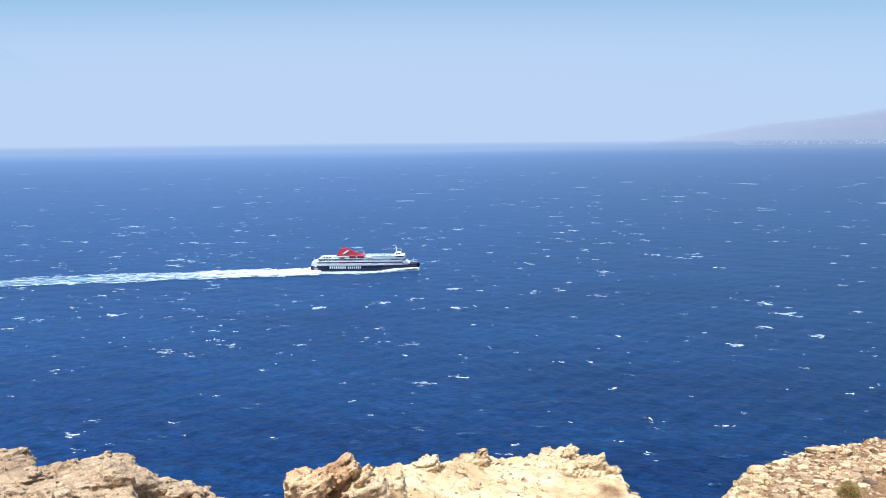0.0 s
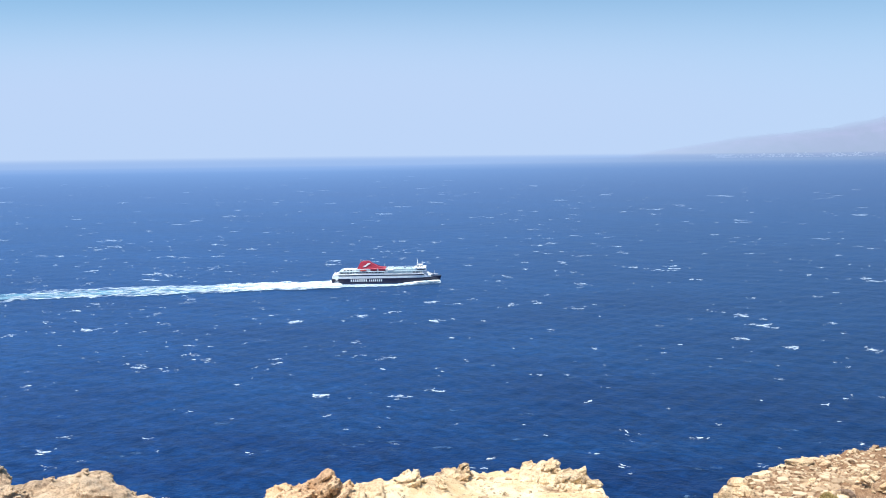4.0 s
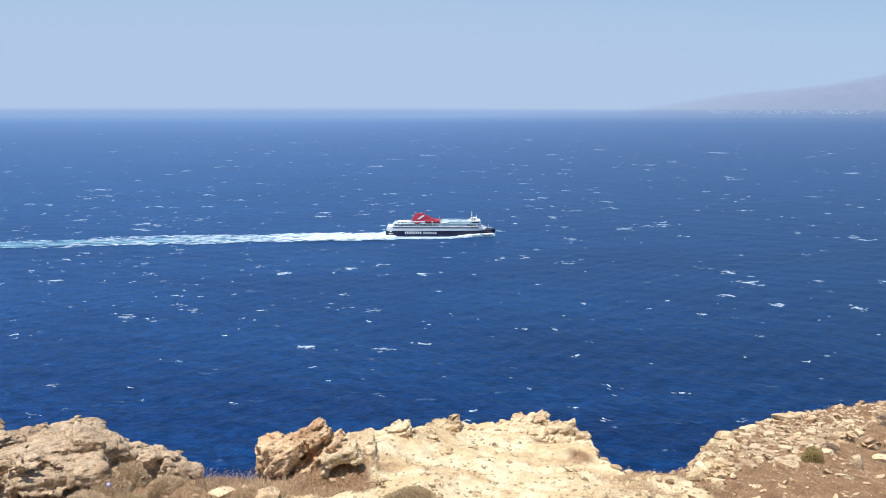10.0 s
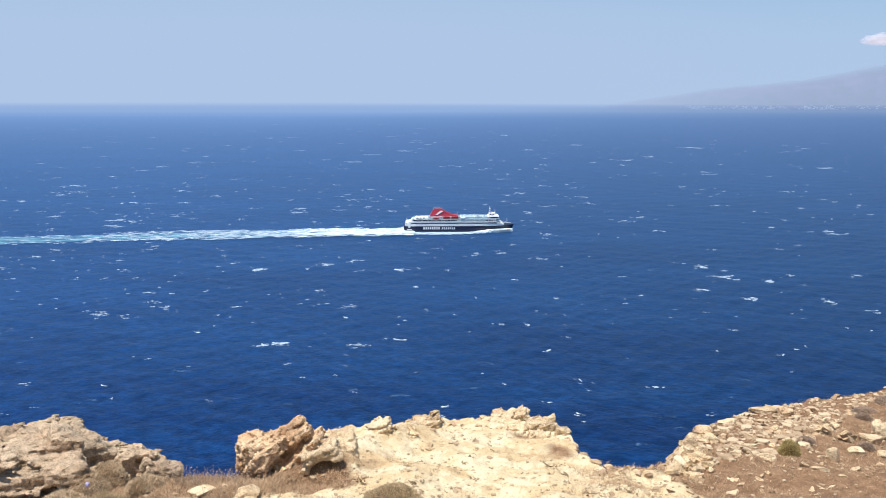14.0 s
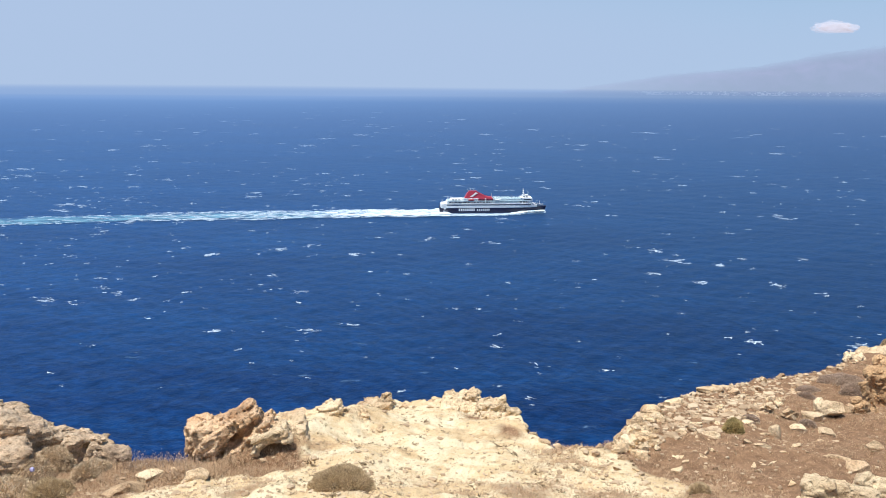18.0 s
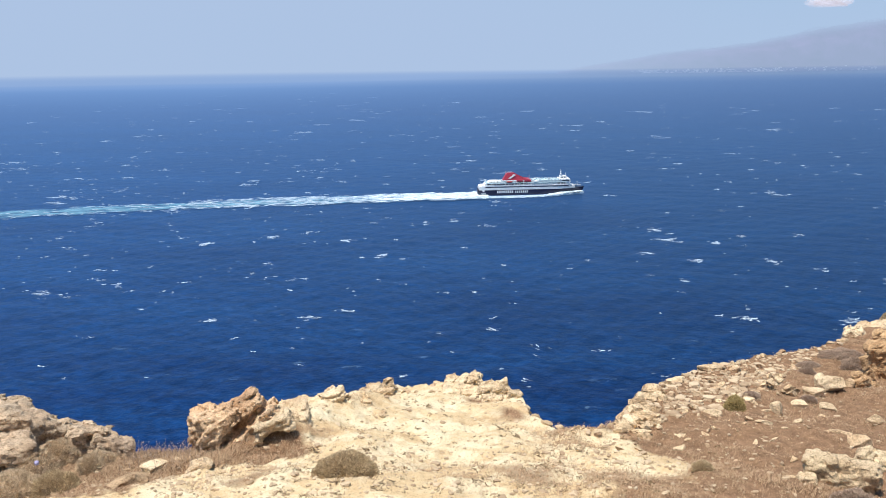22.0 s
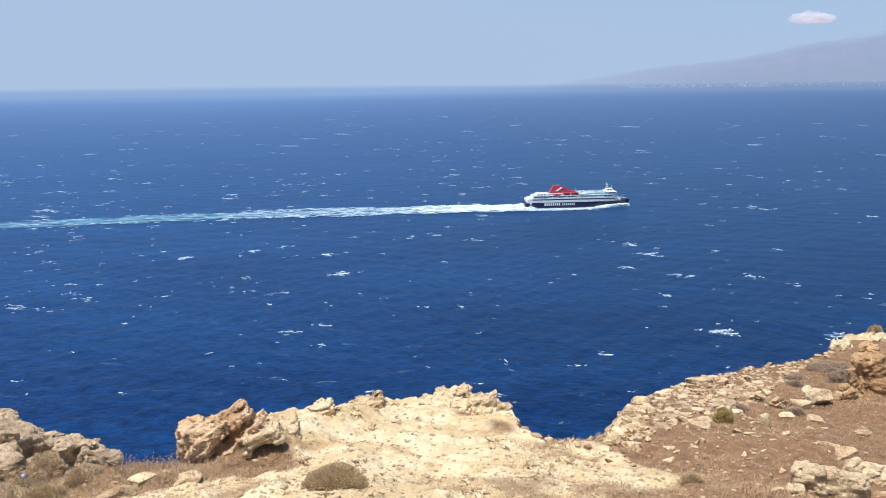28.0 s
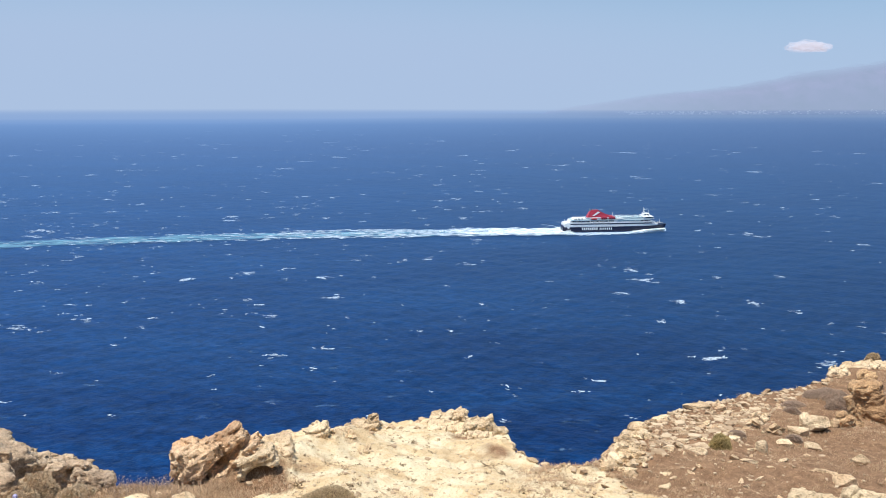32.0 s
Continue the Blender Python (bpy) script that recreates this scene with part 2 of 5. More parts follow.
FOAM = foam_material("foam", (0.74, 0.88, 1.0), 0.37, 0.8, (0.6, 1, 1), 0.22, 0.35)
OLD_FOAM = foam_material("spent_foam", (0.20, 0.36, 0.56), 0.54, 0.3, (0.5, 1, 1), 0.3, 0.2)
WAKE_FOAM = foam_material("wake_foam", (0.80, 0.93, 1.0), 0.36, 0.22, (0.35, 1, 1), 0.18, 0.45)
CHURNED = foam_material("churned_water", (0.25, 0.51, 0.61), 0.40, 0.12, (0.3, 1, 1), 0.25)

# ---- shared builders ----


def link(name, data, mats, parent=None, label=""):
    ob = new(name, data)
    for m in mats if isinstance(mats, (list, tuple)) else [mats]:
        data.materials.append(m)
    if parent is not None:
        ob.parent = parent
    if label:
        ob["label"] = label
    return ob


def part(name, bm, material, parent, label="", smooth=False):
    me = bpy.data.meshes.new(name)
    bmesh.ops.recalc_face_normals(bm, faces=bm.faces)
    bm.to_mesh(me)
    bm.free()
    if smooth:
        me.polygons.foreach_set("use_smooth", [True] * len(me.polygons))
    return link(name, me, material, parent, label)


def mesh_of(name, verts, faces, smooth=False):
    me = bpy.data.meshes.new(name)
    me.from_pydata(np.asarray(verts).tolist(), [], np.asarray(faces).tolist() if not isinstance(faces, list) else faces)
    if smooth:
        me.polygons.foreach_set("use_smooth", [True] * len(me.polygons))
    me.update()
    return me


def box(bm, x0, x1, y0, y1, z0, z1, bevel=0.0):
    vs = [bm.verts.new((x, y, z)) for x in (x0, x1) for y in (y0, y1) for z in (z0, z1)]
    for q in ((0, 1, 3, 2), (4, 6, 7, 5), (0, 4, 5, 1), (2, 3, 7, 6), (0, 2, 6, 4), (1, 5, 7, 3)):
        bm.faces.new([vs[i] for i in q])
    if bevel:
        bmesh.ops.bevel(bm, geom=bm.edges[:], offset=bevel, segments=1, affect="EDGES")
    return bm


def rod(bm, a, b, r0, r1=None, sides=8):
    a, b = Vector(a), Vector(b)
    m = Matrix.Translation((a + b) / 2) @ (b - a).to_track_quat("Z", "Y").to_matrix().to_4x4()
    bmesh.ops.create_cone(bm, cap_ends=True, segments=sides, radius1=r0, radius2=r0 if r1 is None else r1, depth=(b - a).length, matrix=m)
    return bm


def grid_faces(rows, cols, wrap=False):
    i, j = np.meshgrid(np.arange(rows - 1), np.arange(cols if wrap else cols - 1), indexing="ij")
    k = (j + 1) % cols
    return np.stack([i * cols + j, i * cols + k, (i + 1) * cols + k, (i + 1) * cols + j], -1).reshape(-1, 4)


def hashed(ix, iy, seed):
    h = np.sin(ix * 127.1 + iy * 311.7 + seed * 74.7) * 43758.5453
    return h - np.floor(h)


def vnoise(x, y, seed=0):
    x, y = np.asarray(x, float), np.asarray(y, float)
    ix, iy = np.floor(x), np.floor(y)
    u, v = x - ix, y - iy
    u, v = u * u * (3 - 2 * u), v * v * (3 - 2 * v)
    a, b = hashed(ix, iy, seed), hashed(ix + 1, iy, seed)
    c, d = hashed(ix, iy + 1, seed), hashed(ix + 1, iy + 1, seed)
    return (a + (b - a) * u) * (1 - v) + (c + (d - c) * u) * v - 0.5


def fbm(x, y, octaves=4, seed=0):
    total = 0
    for o in range(octaves):
        total = total + vnoise(np.asarray(x) * 2**o, np.asarray(y) * 2**o, seed + o) / 2**o
    return total


def sstep(x, a, b):
    t = np.clip((np.asarray(x, float) - a) / (b - a), 0, 1)
    return t * t * (3 - 2 * t)


# ---- the headland: a slope that falls from the camera to a broken cliff edge ----
BEARINGS = [-180, -112, -95, -60, -42, -33, -27, -24, -21, -17, -14, -11, -7, -5, -3.7, -0.5, 1.2, 3.5, 4.6, 5.6, 7, 8, 10, 11.2, 12, 13.3,
            14.4, 16.5, 18.7, 21.3, 23, 24.3, 25, 26.2, 28, 35, 60, 95, 112, 180]
EDGES = [700, 300, 40, 16, 14.5, 14, 13.4, 12.6, 11.3, 11.0, 11.6, 12.6, 12.9, 13.7, 13.9, 13.9, 14.2, 13.8, 13.0, 12.0, 11.6, 11.4, 11.4, 11.7, 12.3, 13.6,
         14.6, 16.5, 17.4, 18.8, 19.7, 21.2, 23.0, 24.2, 26.4, 30, 40, 60, 300, 700]


def edge_range(bearing):
    return np.interp(bearing, BEARINGS, EDGES)


def ground_z(x, y):
    """Height of the headland inside its edge."""
    x, y = np.asarray(x, float), np.asarray(y, float)
    d, b = np.hypot(x, y), np.degrees(np.arctan2(x, y))
    front = sstep(np.abs(b), 165, 50)
    drop = 1.65 + (3.215 + 0.17 * np.minimum(d, 60) - 1.65) * sstep(d, 1.2, 7.5)
    drop = drop * front + (1 - front) * (1.65 - 0.02 * np.minimum(d, 300))
    z = EYE - drop
    # a bank of cemented sand rises beside the boulder and runs on to the ledge
    along = np.clip(((x + 2.15) * 0.97 + (y - 11.05) * 1.55) / 3.344, 0, 1)
    z = z + (0.30 - 0.16 * along) * np.exp(-(np.hypot(x + 2.15 - 0.97 * along, y - 11.05 - 1.55 * along) / 0.42) ** 2)
    rough = sstep(d, 3, 8) * sstep(np.abs(b), 60, 44)
    z = z + rough * (0.16 * fbm(x * 0.8, y * 0.8, 3, 3) + 0.07 * fbm(x * 3.1, y * 3.1, 4, 9) + 0.05 * np.abs(fbm(x * 6.3, y * 6.3, 2, 15)))
    return z


def spot(bearing, reach, up=0.0):
    """A place on the headland by compass bearing from the lookout and distance."""
    b = radians(bearing)
    x, y = reach * math.sin(b), reach * math.cos(b)
    return Vector((x, y, float(ground_z(x, y)) + up))


def build_headland():
    b = np.concatenate([np.arange(-178, -40, 3.0), np.arange(-40, -12, 0.22), np.arange(-12, 14, 0.11), np.arange(14, 40, 0.22), np.arange(40, 180, 3.0)])
    e = edge_range(b) + np.where(np.abs(b) < 45, 0.35 * fbm(b * 0.9, b * 0, 5, 21), 0)
    u = np.concatenate([np.linspace(0.03, 0.55, 22)[:-1], np.linspace(0.55, 0.9, 60)[:-1], np.linspace(0.9, 1.0, 26)])
    out = np.array([0.05, 0.15, 0.3, 0.5, 0.8, 1.2, 1.8, 2.6, 4, 6, 9, 14, 22, 34, 52, 80, 115, 150])
    wide = sstep(e, 32, 60)[None]      # inland the rings crowd round the lookout
    rings = u[:, None] * e[None] * (1 - wide) + wide * 0.5 * (e[None] / 0.5) ** ((u[:, None] - 0.03) / 0.97)
    D = np.concatenate([rings, e[None] + out[:, None]])
    B = np.broadcast_to(np.radians(b)[None], D.shape)
    X, Y = D * np.sin(B), D * np.cos(B)
    Ex, Ey = e * np.sin(np.radians(b)), e * np.cos(np.radians(b))
    Z = ground_z(X, Y)
    over = np.maximum(D - e[None], 0)
    ze = ground_z(Ex, Ey)[None]
    crag = fbm(X * 0.35, Y * 0.35, 4, 31)
    Z = np.where(over > 0, ze - 1.75 * over - 0.5 * np.sqrt(over) + crag * np.minimum(over * 1.2, 14), Z)
    Z = np.maximum(Z, -6.0)
    cols = len(b)
    verts = np.concatenate([[[0, 0, EYE - 1.65]], np.stack([X, Y, Z], -1).reshape(-1, 3)])
    faces = (grid_faces(len(D), cols, True) + 1).tolist() + [[0, 1 + (j + 1) % cols, 1 + j] for j in range(cols)]
    me = mesh_of("headland", verts, faces, True)
    bd = np.degrees(np.arctan2(verts[:, 0], verts[:, 1]))
    dd = np.hypot(verts[:, 0], verts[:, 1])
    me.attributes.new("scrub", "FLOAT", "POINT").data.foreach_set("value", scrub_at(bd, dd).astype(np.float32))
    ob = link("ground", me, GROUND)
    return tagged(ob, "pale sandy clifftop ground with dry brown scrub", "ground", kind="structure")


def scrub_at(b, d):
    """How much of the ground is dry grass and brown soil, 0 to 1."""
    b, d = np.asarray(b, float), np.asarray(d, float)
    n = fbm(b * 0.35, d * 1.3, 3, 41)
    # a tongue of sand runs out into the brown slope
    past = d - np.interp(b, [10.5, 11.5, 13.2, 14.8, 16.8], [11.4, 11.07, 10.67, 10.41, 10.0]) + 0.5 * n
    right = np.maximum(sstep(past, -0.12, 0.18) * sstep(b, 10.4, 11.6), 0.8 * sstep(9.6 - d + 0.6 * n, -0.15, 0.2) * sstep(b + 4 * n, 8.5, 12.5))
    right = np.maximum(right, sstep(b + 3 * n, 15.5, 17.5)) * sstep(d, 40, 32)
    right = right * (1 - 0.2 * sstep(d + 1.5 * n, 13.0, 14.4) * sstep(b, 25, 20))
    left = sstep(-b + 4 * n, 8.5, 12) * (1 - 0.5 * sstep(b, -15, -10) * sstep(d, 10.9, 11.2)) * sstep(d + 1.0 * n, 10.15, 10.5) * sstep(d - 0.6 * sstep(b, -15, -18), 11.5, 10.9)
    low = sstep(-b + 4 * n, 21, 24) * sstep(d, 11, 10) * sstep(d + 0.8 * n, 9.4, 9.9)
    s = np.maximum(np.maximum(right, left), low)
    for cb, cd, wb, wd, tall in ((9.2, 11.25, 2.6, 0.26, 0.95), (2.4, 13.1, 1.6, 0.22, 0.8), (-6.6, 12.3, 1.6, 0.25, 0.7), (-9.5, 11.0, 3.2, 0.18, 0.4), (-6.4, 9.3, 2.6, 0.3, 0.62), (5.0, 9.3, 4.0, 0.5, 0.58),
                                 (8.5, 10.6, 2.5, 0.4, 0.6), (-1.0, 9.8, 3.0, 0.22, 0.55), (4.2, 11.9, 1.8, 0.2, 0.55), (-13, 9.6, 3.0, 0.2, 0.45), (1.0, 8.9, 3.0, 0.3, 0.5)):
        s = np.maximum(s, tall * np.exp(-((b - cb + 1.2 * n) / wb) ** 2 - ((d - cd + 0.5 * n) / wd) ** 2))
    # inland, and round the lookout, sand and scrub lie in loose patches
    a = np.radians(b)
    inland = 0.8 * sstep(fbm(d * np.sin(a) * 0.4, d * np.cos(a) * 0.4, 4, 93), -0.02, 0.16)
    ahead = sstep(d, 6.6, 8.0) * sstep(np.abs(b), 60, 42)
    return np.clip(s * ahead + inland * (1 - ahead), 0, 1)


build_headland()

# ---- the sea ----


def swell(x, y, r):
    z = np.zeros_like(np.asarray(x, float))
    for length, tall, way in ((58, 0.24, 58), (37, 0.24, 112), (26, 0.22, 74), (17, 0.2, 138), (12, 0.16, 40)):
        a, k = radians(way), 2 * math.pi / length
        ph = k * (x * math.cos(a) + y * math.sin(a)) + 3.0 * fbm(x / 120, y / 120, 2, length)
        z = z + tall * (1 - 2 * np.abs(np.sin(ph / 2)) ** 1.3) * (0.6 + 0.8 * fbm(x / 90, y / 90, 2, length + 3)) * sstep(r, 3200, 1500)
    return z


def build_sea():
    r = np.concatenate([np.geomspace(60, 400, 14)[:-1], np.geomspace(400, 2600, 330)[:-1], np.geomspace(2600, 7200, 40)])
    b = np.radians(np.concatenate([np.arange(-180, -36, 4.0), np.arange(-36, 36, 0.16), np.arange(36, 180, 4.0)]))
    R, B = np.meshgrid(r, b, indexing="ij")
    X, Y = R * np.sin(B), R * np.cos(B)
    Z = swell(X, Y, R) * (np.abs(np.degrees(B)) < 36) * sstep(R, 380, 460)
    cols = len(b)
    me = mesh_of("sea", np.stack([X, Y, Z], -1).reshape(-1, 3), grid_faces(len(r), cols, True)[:, ::-1], True)
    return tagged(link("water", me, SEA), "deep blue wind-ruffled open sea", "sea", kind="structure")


build_sea()

# ---- distance: haze over the far water, island, cloud ----


def build_haze():
    # aerial haze painted as glowing see-through sheets, which also brighten the far sea
    m, n, l, p = nodes_of("glowing_sea_haze")
    n.remove(p)
    sep, em, tr, mx = n.new("ShaderNodeSeparateXYZ"), n.new("ShaderNodeEmission"), n.new("ShaderNodeBsdfTransparent"), n.new("ShaderNodeMixShader")
    l.new(n.new("ShaderNodeNewGeometry").outputs["Position"], sep.inputs[0])
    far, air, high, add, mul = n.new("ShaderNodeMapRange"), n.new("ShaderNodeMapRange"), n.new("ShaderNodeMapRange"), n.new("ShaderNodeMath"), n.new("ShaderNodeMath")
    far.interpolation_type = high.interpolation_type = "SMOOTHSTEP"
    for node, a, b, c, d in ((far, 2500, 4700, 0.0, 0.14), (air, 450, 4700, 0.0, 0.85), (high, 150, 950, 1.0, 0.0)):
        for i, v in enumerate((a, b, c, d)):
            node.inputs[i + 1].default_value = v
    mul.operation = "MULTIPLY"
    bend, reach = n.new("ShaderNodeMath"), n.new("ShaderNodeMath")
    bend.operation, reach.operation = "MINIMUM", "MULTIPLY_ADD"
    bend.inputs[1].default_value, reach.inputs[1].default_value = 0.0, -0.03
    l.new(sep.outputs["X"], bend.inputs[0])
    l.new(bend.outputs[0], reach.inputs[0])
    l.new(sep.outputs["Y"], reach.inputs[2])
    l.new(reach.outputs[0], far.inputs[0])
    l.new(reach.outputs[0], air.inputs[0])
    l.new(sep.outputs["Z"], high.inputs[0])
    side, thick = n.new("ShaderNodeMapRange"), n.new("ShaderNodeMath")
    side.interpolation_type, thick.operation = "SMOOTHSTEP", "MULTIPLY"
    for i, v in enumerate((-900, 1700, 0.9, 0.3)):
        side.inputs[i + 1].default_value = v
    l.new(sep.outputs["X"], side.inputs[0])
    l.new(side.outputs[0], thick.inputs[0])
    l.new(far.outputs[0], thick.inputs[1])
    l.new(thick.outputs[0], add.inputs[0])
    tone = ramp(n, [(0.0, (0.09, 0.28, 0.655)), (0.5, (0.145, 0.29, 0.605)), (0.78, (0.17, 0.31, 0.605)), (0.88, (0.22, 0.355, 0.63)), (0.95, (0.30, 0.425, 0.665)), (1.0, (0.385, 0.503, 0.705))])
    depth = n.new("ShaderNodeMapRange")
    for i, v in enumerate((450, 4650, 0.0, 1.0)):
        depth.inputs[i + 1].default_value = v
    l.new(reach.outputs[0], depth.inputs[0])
    # the painted haze keeps the sea's blue low down and pales upwards
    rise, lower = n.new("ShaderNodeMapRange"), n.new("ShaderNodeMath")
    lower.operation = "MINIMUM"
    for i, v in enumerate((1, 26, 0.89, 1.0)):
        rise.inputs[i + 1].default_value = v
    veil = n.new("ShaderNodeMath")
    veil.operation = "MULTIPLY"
    bank = n.new("ShaderNodeMapRange")     # the painted haze pales more slowly with height left of the island
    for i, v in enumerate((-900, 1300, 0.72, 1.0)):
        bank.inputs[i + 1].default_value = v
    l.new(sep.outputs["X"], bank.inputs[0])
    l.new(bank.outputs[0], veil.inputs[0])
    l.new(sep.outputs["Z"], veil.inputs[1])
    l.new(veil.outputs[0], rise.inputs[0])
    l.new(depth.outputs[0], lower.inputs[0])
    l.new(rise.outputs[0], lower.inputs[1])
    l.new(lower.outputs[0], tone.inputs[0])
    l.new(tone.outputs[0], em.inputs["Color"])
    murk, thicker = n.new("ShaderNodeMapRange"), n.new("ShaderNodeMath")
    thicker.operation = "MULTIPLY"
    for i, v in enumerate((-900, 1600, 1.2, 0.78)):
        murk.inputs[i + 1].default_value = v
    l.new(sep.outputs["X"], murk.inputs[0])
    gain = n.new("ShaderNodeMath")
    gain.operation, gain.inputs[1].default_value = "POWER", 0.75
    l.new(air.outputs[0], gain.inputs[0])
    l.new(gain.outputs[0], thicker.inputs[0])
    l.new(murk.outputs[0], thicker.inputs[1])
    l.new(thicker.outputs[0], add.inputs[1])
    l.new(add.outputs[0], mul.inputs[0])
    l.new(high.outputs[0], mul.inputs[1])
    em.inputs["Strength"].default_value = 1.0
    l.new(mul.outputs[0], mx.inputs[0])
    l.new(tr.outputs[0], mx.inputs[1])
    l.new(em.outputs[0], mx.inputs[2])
    l.new(mx.outputs[0], n["Material Output"].inputs["Surface"])
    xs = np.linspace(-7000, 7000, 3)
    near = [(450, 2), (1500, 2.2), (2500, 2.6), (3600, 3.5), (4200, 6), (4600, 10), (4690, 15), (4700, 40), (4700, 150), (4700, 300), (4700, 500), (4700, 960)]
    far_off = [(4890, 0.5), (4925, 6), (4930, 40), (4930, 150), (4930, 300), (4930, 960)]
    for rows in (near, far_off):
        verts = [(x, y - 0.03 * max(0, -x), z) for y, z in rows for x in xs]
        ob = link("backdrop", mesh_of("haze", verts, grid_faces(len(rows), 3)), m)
        tagged(ob, "glowing sheet of painted pale blue haze over the sea and horizon", "haze", kind="structure")


build_haze()
# the mauve of distant haze is put into the island's base colour
HAZED_ISLAND = plain("hazed_island_slopes", (0.11, 0.06, 0.14), 0.95, 0, 0.45, 0.012)
HOUSE_WHITE = plain("whitewash", (0.92, 0.86, 0.84), 0.8, 0, 0.05, 0.3)


def island_z(x, y):
    crest = np.interp(x, [560, 660, 950, 1250, 1550, 1840, 1990, 2330, 2700, 3300, 4200], [0, 12, 50, 94, 130, 176, 204, 228, 250, 285, 180])
    t = sstep(y, 4715, 4900) * sstep(y, 5150, 4960)
    n = 1 + 0.3 * fbm(x / 260, y / 90, 4, 77)
    shelf = 10 * sstep(y, 4712, 4730) * sstep(x, 560, 700)
    return -2 + (crest * t * n + shelf) * sstep(x, 540, 660)


def build_island():
    il, inn = HAZED_ISLAND.node_tree.links, HAZED_ISLAND.node_tree.nodes
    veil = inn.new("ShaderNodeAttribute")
    veil.attribute_name = "clear"          # painted haze: alpha fades the crests out
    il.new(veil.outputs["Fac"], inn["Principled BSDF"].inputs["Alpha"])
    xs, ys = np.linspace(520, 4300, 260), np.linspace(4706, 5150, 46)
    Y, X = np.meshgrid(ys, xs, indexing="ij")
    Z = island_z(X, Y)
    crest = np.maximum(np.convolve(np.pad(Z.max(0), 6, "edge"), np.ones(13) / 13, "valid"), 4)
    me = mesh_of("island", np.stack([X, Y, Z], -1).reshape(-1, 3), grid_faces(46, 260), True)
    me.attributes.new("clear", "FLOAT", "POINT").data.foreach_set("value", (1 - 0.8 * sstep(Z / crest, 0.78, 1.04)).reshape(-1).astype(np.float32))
    ob = link("island", me, HAZED_ISLAND)
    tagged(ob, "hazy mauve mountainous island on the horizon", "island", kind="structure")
    rnd = random.Random(5)
    bm = bmesh.new()
    for cx, count, spread in ((1045, 60, 36), (1180, 30, 60), (1320, 46, 60), (1430, 36, 60), (1650, 70, 45), (1760, 30, 90), (2050, 30, 140), (2350, 24, 160)):
        for _ in range(count):
            x, y = rnd.gauss(cx, spread), 4711 + abs(rnd.gauss(0, 15))
            z = float(island_z(x, y))
            w, h = rnd.uniform(1.6, 5.0) * (2.0 if rnd.random() < 0.15 else 1), rnd.uniform(2.0, 4.6)
            box(bm, x - w, x + w, y - 4, y + 4, z - 1, z + h)
    tagged(part("village_houses", bm, HOUSE_WHITE, None), "white houses scattered along the island shore", "houses", kind="stuff")


build_island()


def build_cloud():
    m = plain("glowing_cloud", (0.34, 0.32, 0.36), 1.0)
    p = m.node_tree.nodes["Principled BSDF"]
    p.inputs["Specular IOR Level"].default_value = 0.0
    # the brightness of sunlit vapour is put in as a glow
    p.inputs["Emission Color"].default_value, p.inputs["Emission Strength"].default_value = (0.86, 0.78, 0.84, 1), 0.72
    alpha = m.node_tree.nodes.new("ShaderNodeValue")
    alpha.outputs[0].default_value = 0.13
    m.node_tree.links.new(alpha.outputs[0], p.inputs["Alpha"])
    bm = bmesh.new()
    # veils of vapour one inside the other, thin at the rim and dense in the middle
    for k, size in enumerate((1.10, 1.02, 0.94, 0.86, 0.78, 0.70, 0.60, 0.48)):
        grid = []
        for i in range(17):
            row = []
            for j in range(65):
                a, b = radians(-90 + 180 * i / 16), radians(-180 + 180 * j / 64)
                x, y, z = math.cos(a) * math.cos(b), math.cos(a) * math.sin(b), math.sin(a)
                r = size * (1 + 0.34 * noise.fractal(Vector((x * 3.4, y * 1.5 + k * 0.5, z * 1.8 + 4)), 1.0, 2.1, 3))
                row.append(bm.verts.new((x * r * 104, y * r * 26, 14 + z * r * (38 if z > 0 else 13))))
            grid.append(row)
        for i in range(16):
            for j in range(64):
                bm.faces.new((grid[i][j], grid[i][j + 1], grid[i + 1][j + 1], grid[i + 1][j]))
    return tagged(part("cloud", bm, m, None, smooth=True), "small white puff of cloud above the island", "cloud")


CLOUD = build_cloud()

# ---- rocks ----
ICO = {}


def ico(sub):
    if sub not in ICO:
        bm = bmesh.new()
        bmesh.ops.create_icosphere(bm, subdivisions=sub, radius=1)
        ICO[sub] = (np.array([v.co[:] for v in bm.verts]), np.array([[v.index for v in f.verts] for f in bm.faces]))
        bm.free()
    return ICO[sub]


DICE = np.random.default_rng(3).random(32 * 32 * 32)


def hash3(c, seed):
    c = (np.asarray(c) + np.array([seed * 7, seed * 13, seed * 5])).astype(np.int64) & 31
    return DICE[(c[..., 0] * 32 + c[..., 1]) * 32 + c[..., 2]]


def noise3(p, seed=0):
    """Smooth value noise at many points at once, from -0.5 to 0.5."""
    c = np.floor(p)
    u = p - c
    u = u * u * (3 - 2 * u)
    c = c.astype(np.int64) + np.array([seed * 7, seed * 13, seed * 5])
    x, y, z = ([(c[:, k] & 31) * w, ((c[:, k] + 1) & 31) * w] for k, w in enumerate((1024, 32, 1)))
    along = [DICE[x[0] + b + a] * (1 - u[:, 0]) + DICE[x[1] + b + a] * u[:, 0] for a in z for b in y]
    low, high = along[0] + (along[1] - along[0]) * u[:, 1], along[2] + (along[3] - along[2]) * u[:, 1]
    return low + (high - low) * u[:, 2] - 0.5


def fbm3(p, octaves=4, seed=0, gain=0.5):
    return sum(noise3(p * 2.03**o + o * 7.3, seed + o) * gain**o for o in range(octaves))


